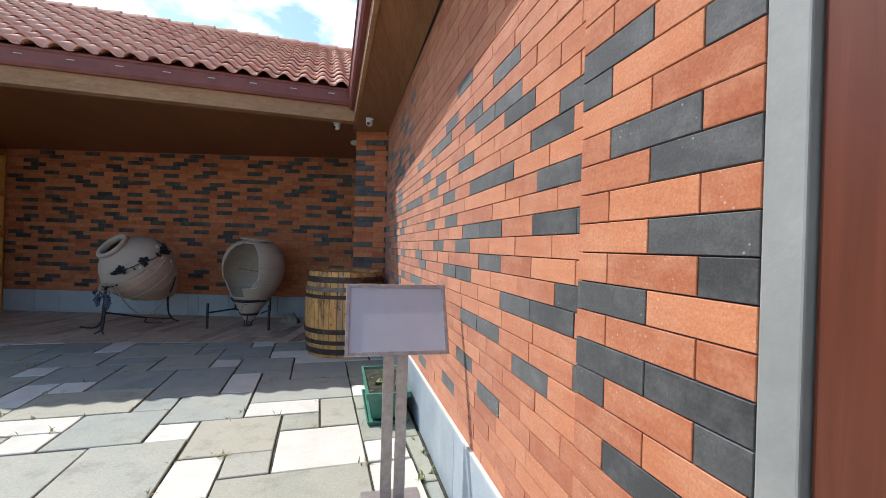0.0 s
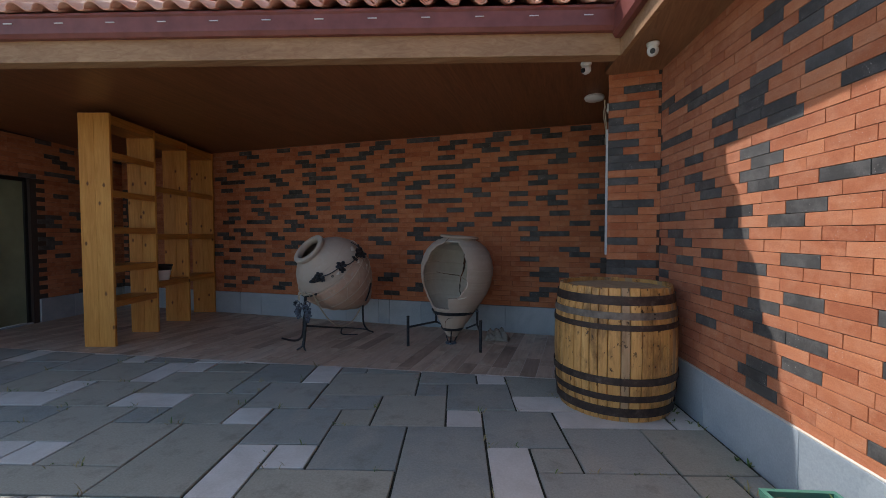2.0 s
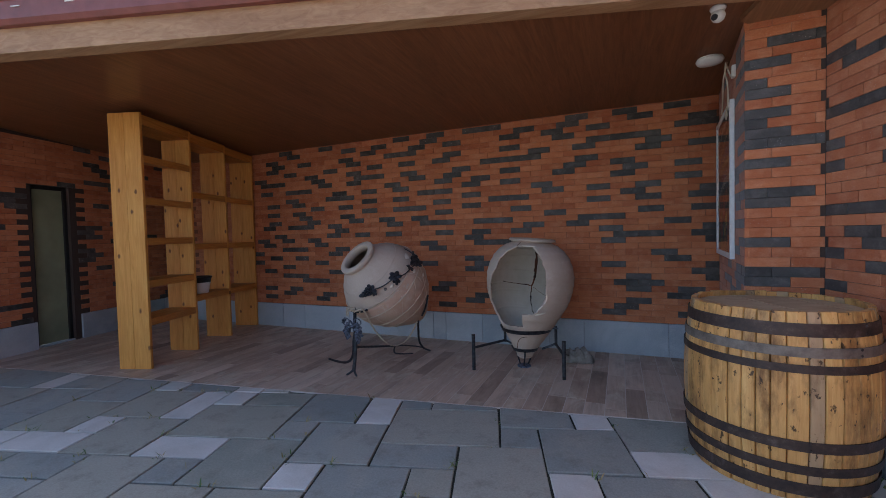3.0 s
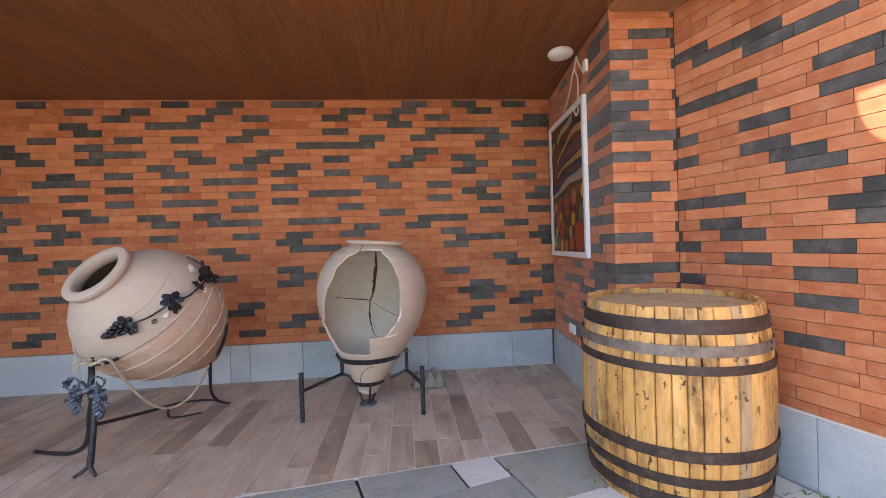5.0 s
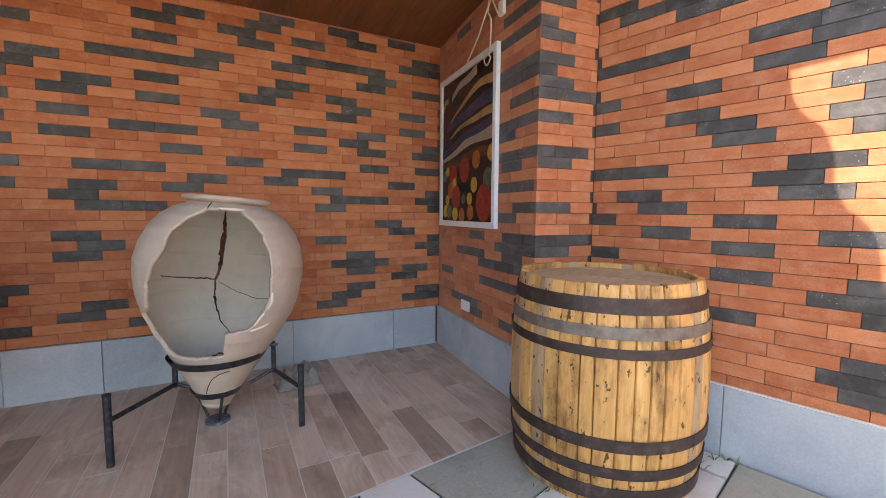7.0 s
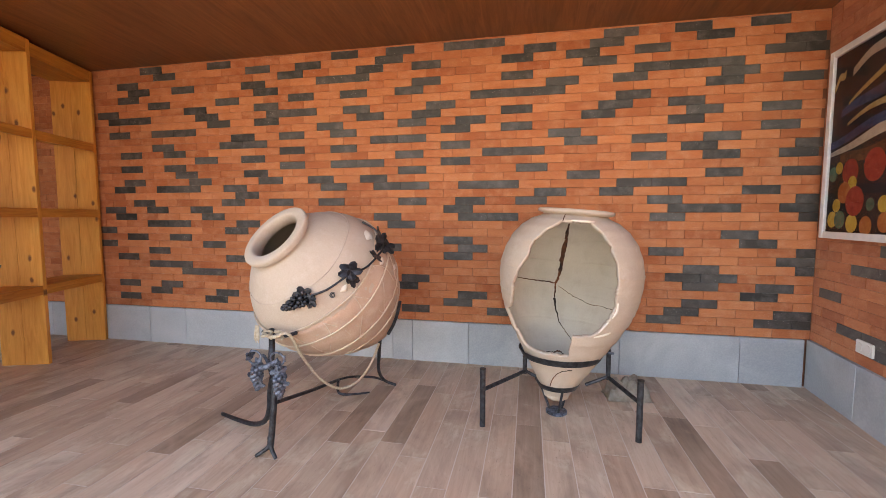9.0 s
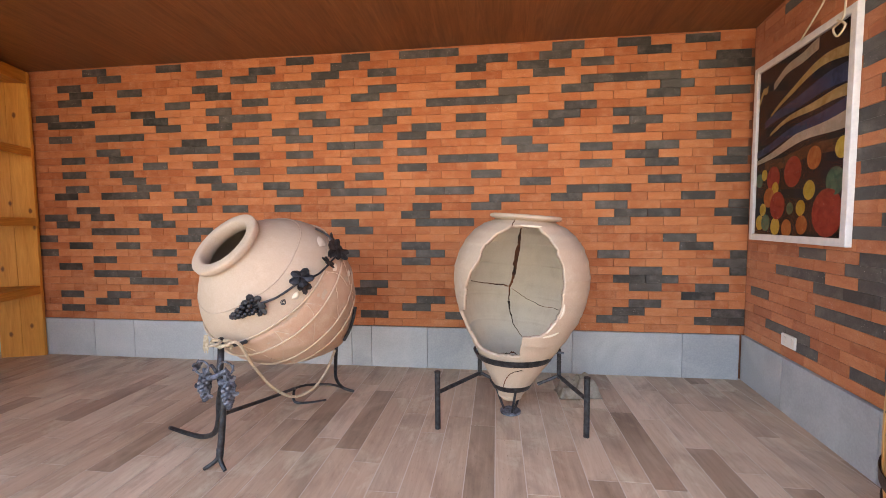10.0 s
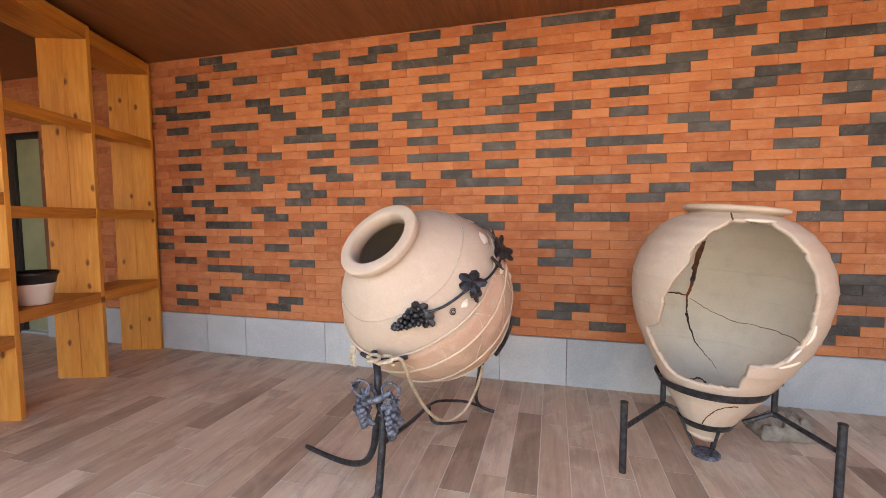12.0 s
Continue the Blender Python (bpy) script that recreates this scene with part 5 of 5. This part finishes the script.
UPR = (0.0, 0.80, 1.60, 2.44)
for x in UPR:
    for y0, y1 in ((-DEEP, -DEEP / 2 - 0.001), (-DEEP / 2 + 0.001, 0.0)):
        part("upright_board", one_box(x, x + 0.04, y0, y1, 0.0, shelf_top(x), 0.003), PINE, shelf)
for (x0, x1), levels in zip(zip(UPR, UPR[1:]), ((0.755, 1.48, 2.20), (0.755, 1.48, 2.20), (0.60, 1.06, 1.57, 2.05, 2.55))):
    for z in levels:
        part("shelf_board", one_box(x0 + 0.042, x1 - 0.002, -DEEP + 0.01, -0.022, z - 0.022, z, 0.002), PINEFLAT, shelf)
        part("front_rail", one_box(x0 + 0.042, x1 - 0.002, -0.021, -0.001, z - 0.085, z, 0.002), PINEFLAT, shelf)
    part("top_board", one_box(x0 + 0.042, x1 - 0.002, -DEEP, -0.002, shelf_top(x0) - 0.12, shelf_top(x0) - 0.095, 0.002), PINEFLAT, shelf)
    part("front_rail", one_box(x0 + 0.042, x1 - 0.002, -0.022, -0.001, shelf_top(x0) - 0.095, shelf_top(x0), 0.002), PINEFLAT, shelf)

pot = thing("plant_pot", SM @ Matrix.Translation((1.33, -0.13, 0.756)), "white flower pot with black liner on the pine shelf", "pot")
part("body", revolve(bmesh.new(), [(0.094, 0.0), (0.10, 0.004), (0.126, 0.142), (0.132, 0.147), (0.132, 0.158), (0.122, 0.158), (0.094, 0.022)], 40), WHITE, pot, smooth=True)
part("liner", revolve(bmesh.new(), [(0.112, 0.10), (0.129, 0.16), (0.142, 0.215), (0.152, 0.22), (0.154, 0.24), (0.143, 0.244), (0.108, 0.115)], 40), BLACK, pot, "black plastic liner", smooth=True)

# ---- framed picture ----
PM = wall_side.matrix_world.copy()
pic = thing("picture", PM, "framed painting of fruit below striped hills in a white frame", "picture")
PX0, PX1, PZ0, PZ1, FW = 0.10, 1.225, 1.24, 2.63, 0.05
part("frame_side", one_box(PX0, PX0 + FW, -0.04, -0.003, PZ0, PZ1, 0.004), FRAMEWHITE, pic)
part("frame_side", one_box(PX1 - FW, PX1, -0.04, -0.003, PZ0, PZ1, 0.004), FRAMEWHITE, pic)
part("frame_rail", one_box(PX0 + FW, PX1 - FW, -0.038, -0.003, PZ0, PZ0 + FW, 0.004), FRAMEWHITE, pic)
part("frame_rail", one_box(PX0 + FW, PX1 - FW, -0.038, -0.003, PZ1 - FW, PZ1, 0.004), FRAMEWHITE, pic)


def paint(name, a, b):
    k = Nodes(name, 0.5, spec=0.15)
    return k.out(k.ramp(k.noise(14.0, 4, 0.6, distortion=1.0), (0.35, a), (0.68, b)))


NIGHT = paint("paint_night_blue", (0.006, 0.006, 0.009), (0.018, 0.018, 0.032))
OCHRE = paint("paint_ochre", (0.36, 0.24, 0.08), (0.55, 0.43, 0.22))
BLUE = paint("paint_blue", (0.03, 0.04, 0.11), (0.06, 0.09, 0.20))
PALE = paint("paint_pale", (0.42, 0.37, 0.30), (0.56, 0.50, 0.42))
RUST = paint("paint_brown", (0.06, 0.025, 0.015), (0.16, 0.075, 0.04))
FRUITS = [paint("paint_" + n, a, b) for n, a, b in (("red", (0.28, 0.02, 0.018), (0.45, 0.07, 0.05)), ("yellow", (0.55, 0.36, 0.04), (0.68, 0.52, 0.13)), ("orange", (0.40, 0.11, 0.03), (0.55, 0.22, 0.08)), ("green", (0.04, 0.12, 0.09), (0.12, 0.24, 0.17)))]
canvas = part("canvas", one_box(PX0 + FW, PX1 - FW, -0.018, -0.003, PZ0 + FW, PZ1 - FW), NIGHT, pic, "dark painted canvas behind glass")
CW, CH = PX1 - PX0 - 2 * FW, PZ1 - PZ0 - 2 * FW


def daub(name, pts, material, layer):
    bm = bmesh.new()
    vs = [bm.verts.new((PX0 + FW + u * CW, -0.018 - 0.0012 * layer, PZ0 + FW + v * CH)) for u, v in pts]
    f = bm.faces.new(vs)
    r = bmesh.ops.extrude_face_region(bm, geom=[f])
    bmesh.ops.translate(bm, verts=[v for v in r["geom"] if isinstance(v, bmesh.types.BMVert)], vec=(0, 0.0011, 0))
    part(name, bm, material, canvas)


def stripe(v0, v1, w0, w1, u0, u1, bend, material, layer):
    lo, hi = [], []
    for k in range(13):
        t = k / 12
        v = v0 + (v1 - v0) * t + bend * math.sin(math.pi * t) + 0.008 * math.sin(9 * t + v0 * 20)
        w = w0 + (w1 - w0) * t
        lo.append((u0 + (u1 - u0) * t, v - w))
        hi.append((u0 + (u1 - u0) * t, v + w))
    daub("painted_stripe", lo + hi[::-1], material, layer)


stripe(0.44, 0.56, 0.012, 0.045, 0.0, 1.0, 0.02, PALE, 1)
stripe(0.50, 0.62, 0.02, 0.03, 0.0, 1.0, 0.01, BLUE, 2)
stripe(0.60, 0.67, 0.008, 0.028, 0.18, 1.0, 0.03, OCHRE, 3)
stripe(0.66, 0.76, 0.02, 0.045, 0.1, 1.0, 0.02, BLUE, 2)
stripe(0.70, 0.86, 0.008, 0.03, 0.18, 1.0, 0.06, OCHRE, 3)
stripe(0.88, 0.96, 0.02, 0.03, 0.2, 0.7, 0.02, PALE, 1)
stripe(0.82, 0.88, 0.02, 0.02, 0.0, 0.12, 0.02, OCHRE, 1)
stripe(0.41, 0.45, 0.03, 0.03, 0.12, 0.95, 0.0, RUST, 1)
rng = random.Random(31)
FR = ((0.25, 0.33, 0.085, 0), (0.49, 0.35, 0.10, 0), (0.32, 0.17, 0.095, 0), (0.86, 0.12, 0.14, 0), (0.72, 0.40, 0.07, 2), (0.28, 0.27, 0.045, 1), (0.20, 0.22, 0.07, 2), (0.68, 0.24, 0.06, 1), (0.92, 0.27, 0.08, 3), (0.97, 0.42, 0.06, 1), (0.08, 0.07, 0.055, 1), (0.30, 0.05, 0.06, 1), (0.17, 0.07, 0.06, 3), (0.60, 0.15, 0.05, 1), (0.45, 0.04, 0.06, 2), (0.12, 0.15, 0.045, 1), (0.06, 0.33, 0.05, 3), (0.13, 0.36, 0.04, 1), (0.48, 0.15, 0.04, 3), (0.62, 0.06, 0.06, 2))
for n, (u, v, r, c) in enumerate(FR):
    daub("painted_fruit", [(u + r * math.cos(2 * math.pi * k / 16), max(0.0, v + r * 0.85 * math.sin(2 * math.pi * k / 16))) if 0 <= u + r * math.cos(2 * math.pi * k / 16) <= 1 else (max(0.0, min(1.0, u + r * math.cos(2 * math.pi * k / 16))), max(0.0, v + r * 0.85 * math.sin(2 * math.pi * k / 16))) for k in range(16)], FRUITS[c], 4 + n % 5)
GL = Nodes("picture_glass", 0.03)
GL.b.inputs["Transmission Weight"].default_value = 1.0
GL.b.inputs["IOR"].default_value = 1.18
o = part("glass", one_box(PX0 + FW, PX1 - FW, -0.031, -0.029, PZ0 + FW, PZ1 - FW), GL.out((1.0, 1.0, 1.0)), pic)
o.visible_shadow = False

# ---- small electrical things ----
out = thing("wall_socket", PM, "white double wall socket on the brick side wall", "socket")
part("plate", one_box(0.59, 0.755, -0.018, -0.001, 0.485, 0.575, 0.006), WHITE, out)
for x in (0.632, 0.713):
    part("face", tube(bmesh.new(), [(x, -0.0185, 0.53), (x, -0.023, 0.53)], 0.03, 20), WHITE, out)
sb = thing("junction_box", PM, "small white junction box high on the side wall", "socket")
part("box_body", one_box(1.22, 1.285, -0.03, -0.001, 2.80, 2.90, 0.004), WHITE, sb)
lamp = thing("ceiling_lamp", Matrix.Translation((-1.205, 6.65, ceiling_z(6.65))), "round white flat ceiling lamp, switched off", "lamp")
part("base", revolve(bmesh.new(), [(0.10, 0.0), (0.10, -0.015), (0.06, -0.015), (0.06, 0.0)], 40), WHITE, lamp, smooth=False)
part("diffuser", revolve(bmesh.new(), [(0.108, -0.012), (0.112, -0.022), (0.10, -0.045), (0.06, -0.058), (0.01, -0.062)], 40), WHITE, lamp, smooth=True)


def on_side(x, y, z):
    return PM @ Vector((x, y, z))


tagged(part("cable", tube(bmesh.new(), smooth_path([on_side(1.22, -0.03, 2.82), on_side(1.19, -0.05, 2.90), on_side(1.16, -0.06, 2.97), on_side(1.12, -0.06, 2.88), on_side(1.15, -0.05, 2.80), on_side(1.13, -0.04, 2.70), on_side(1.12, -0.045, 2.58), on_side(1.05, -0.05, 2.55), on_side(1.09, -0.05, 2.49), on_side(1.15, -0.05, 2.53), on_side(1.08, -0.05, 2.585)], 7), 0.006, 7), CABLE, smooth=True), "cream lamp cable looped over the picture frame", "cable")
tagged(part("cable", tube(bmesh.new(), smooth_path([on_side(1.16, -0.05, 2.97), on_side(1.08, -0.07, 2.84), on_side(0.95, -0.06, 2.74), on_side(0.80, -0.05, 2.66), on_side(0.72, -0.045, 2.62)], 7), 0.006, 7), CABLE, smooth=True), "cream cable hanging down behind the picture", "cable")


def cctv(x, y, z, turn):
    ob = thing("security_camera", pose(x, y, z, 0, 0, turn), "small white dome security camera under the eave", "camera", "security cameras")
    part("mount", revolve(bmesh.new(), [(0.05, 0.0), (0.052, -0.012), (0.042, -0.03), (0.02, -0.034)], 28), WHITE, ob, smooth=True)
    bm = bmesh.new()
    bmesh.ops.create_uvsphere(bm, u_segments=24, v_segments=16, radius=0.046, matrix=Matrix.Translation((0, 0, -0.062)))
    head = part("head", bm, WHITE, ob, smooth=True)
    part("lens", tube(bmesh.new(), [(0, -0.034, -0.075), (0, -0.049, -0.082)], 0.021, 16), BLACK, head, "black lens window")
    return ob


cctv(-1.308, 5.743, ceiling_z(5.743), -40)
cctv(-0.79, 5.38, 3.052, -10)

# ================= courtyard =================
# ---- sign on two posts ----
SGN = thing("sign_stand", pose(-0.02, 2.095, 0, 0, 0, 12.5), "blank grey notice panel in a metal frame on two posts", "sign")
tilt = Matrix.Translation((0, 0, 1.005)) @ Matrix.Rotation(radians(-24), 4, "X")
SW, SH, SF = 0.264, 0.187, 0.02
panel = part("panel", one_box(-SW + 0.01, SW - 0.01, -0.008, 0.006, -SH + 0.01, SH - 0.01, m=tilt), PANEL, SGN, "blank lilac-grey panel")
for x0, x1, z0, z1 in ((-SW, -SW + SF, -SH, SH), (SW - SF, SW, -SH, SH), (-SW + SF, SW - SF, -SH, -SH + SF), (-SW + SF, SW - SF, SH - SF, SH)):
    part("frame_bar", one_box(x0, x1, -0.016, 0.012, z0, z1, 0.003, tilt), ALU, SGN)
for x in (-0.036, 0.036):
    part("post", one_box(x - 0.029, x + 0.029, 0.012, 0.032, 0.012, 0.93, 0.003), ALU, SGN)
part("base_plate", one_box(-0.16, 0.16, -0.13, 0.17, 0.004, 0.016, 0.003), ALU, SGN)

# ---- planter ----
PT = pose(-0.265, 3.505, 0, 0, 0, math.degrees(math.atan2(UP_WALL.y, UP_WALL.x)) - 90)
pl = thing("planter", PT, "long dark green plastic planter with soil and small plants", "planter")


def trough(bm, w0, l0, w1, l1, z0, z1, thick, base):
    outer = [[bm.verts.new((sx * w, sy * l, z)) for sx, sy in ((-1, -1), (1, -1), (1, 1), (-1, 1))] for w, l, z in ((w0, l0, z0), (w1, l1, z1), (w1 - thick, l1 - thick, z1), (w0 - thick, l0 - thick, base))]
    for a, b in zip(outer, outer[1:]):
        for k in range(4):
            bm.faces.new((a[k], a[(k + 1) % 4], b[(k + 1) % 4], b[k]))
    bm.faces.new(outer[0][::-1])
    bm.faces.new(outer[-1])
    bmesh.ops.bevel(bm, geom=[e for e in bm.edges if abs(e.verts[0].co.z - e.verts[1].co.z) > 0.05], offset=0.02, segments=3, affect="EDGES")
    return bm


part("trough", trough(bmesh.new(), 0.125, 0.32, 0.16, 0.365, 0.035, 0.225, 0.012, 0.05), GREEN, pl)
part("rim", trough(bmesh.new(), 0.168, 0.373, 0.174, 0.379, 0.205, 0.25, 0.022, 0.222), GREEN, pl)
part("tray", trough(bmesh.new(), 0.15, 0.36, 0.165, 0.38, 0.0, 0.035, 0.01, 0.01), GREEN, pl)
bm = bmesh.new()
gv = [[bm.verts.new((0.145 * (2 * i / 11 - 1), 0.345 * (2 * j / 25 - 1), 0.228 + 0.014 * noise.noise(Vector((i * 0.7, j * 0.7, 3))))) for i in range(12)] for j in range(26)]
for j in range(25):
    for i in range(11):
        bm.faces.new((gv[j][i], gv[j][i + 1], gv[j + 1][i + 1], gv[j + 1][i]))
part("soil", bm, SOIL, pl, "dark dry potting soil")
rng = random.Random(44)


def blade(bm, base, way, length, width, droop):
    side = Vector((-way.y, way.x, 0)).normalized() * width
    rows = []
    for k in range(5):
        t = k / 4
        p = base + Vector((way.x, way.y, 0)) * length * t * (0.5 + 0.5 * t) + Vector((0, 0, way.z * length * (t - droop * t * t)))
        w = side * (0.25 + math.sin(math.pi * min(0.98, t * 0.85 + 0.1)))
        rows.append((bm.verts.new(p - w), bm.verts.new(p + Vector((0, 0, 0.1 * width))), bm.verts.new(p + w)))
    for a, b in zip(rows, rows[1:]):
        for i in range(2):
            bm.faces.new((a[i], a[i + 1], b[i + 1], b[i]))


for n in range(7):
    c = Vector((rng.uniform(-0.08, 0.09), -0.28 + 0.09 * n + rng.uniform(-0.03, 0.03), 0.226))
    sp = thing("small_plant", PT @ Matrix.Translation(c), "small leafy green plant growing in the planter", "plant", "plants in the planter")
    bm = bmesh.new()
    for k in range(rng.randint(7, 13)):
        q = rng.uniform(0, 2 * math.pi)
        blade(bm, Vector((0.008 * math.cos(q), 0.008 * math.sin(q), 0)), Vector((math.cos(q) * 0.7, math.sin(q) * 0.7, rng.uniform(0.5, 1.3))), rng.uniform(0.03, 0.085), rng.uniform(0.004, 0.008), rng.uniform(0.2, 0.6))
    part("leaves", bm, LEAF, sp)

# ---- weeds between the flagstones ----
rng = random.Random(77)
bm, dry = bmesh.new(), bmesh.new()
for n in range(700):
    a, b = rng.choice(joints)
    p = a.lerp(b, rng.random() ** 2 if rng.random() < 0.6 else rng.random())
    if p.y < 0.8 or p.x < -7.5:
        continue
    if (p - B_RIGHT).dot(OUT_WALL) < 0.06 or p.y > edge_y(p.x) - 0.02:
        continue
    for k in range(rng.randint(3, 9)):
        q = rng.uniform(0, 2 * math.pi)
        blade(bm if rng.random() < 0.5 else dry, Vector((p.x + rng.uniform(-0.03, 0.03), p.y + rng.uniform(-0.03, 0.03), -0.012)), Vector((math.cos(q) * 0.6, math.sin(q) * 0.6, rng.uniform(0.5, 1.2))), rng.uniform(0.02, 0.075), rng.uniform(0.0014, 0.0045), rng.uniform(0.1, 0.6))
for n in range(26):
    p = B_RIGHT + UP_WALL * rng.uniform(1.5, 5.3) + OUT_WALL * rng.uniform(0.04, 0.16)
    for k in range(rng.randint(3, 8)):
        q = rng.uniform(0, 2 * math.pi)
        blade(bm, Vector((p.x, p.y, -0.012)), Vector((math.cos(q) * 0.6, math.sin(q) * 0.6, rng.uniform(0.5, 1.2))), rng.uniform(0.02, 0.07), rng.uniform(0.002, 0.006), rng.uniform(0.1, 0.6))
tagged(part("weeds", bm, LEAF), "tiny green weeds in the joints of the flagstones", "weeds", kind="stuff")
tagged(part("dry_grass", dry, STRAW), "dry straw-coloured grass in the joints of the flagstones", "grass", kind="stuff")
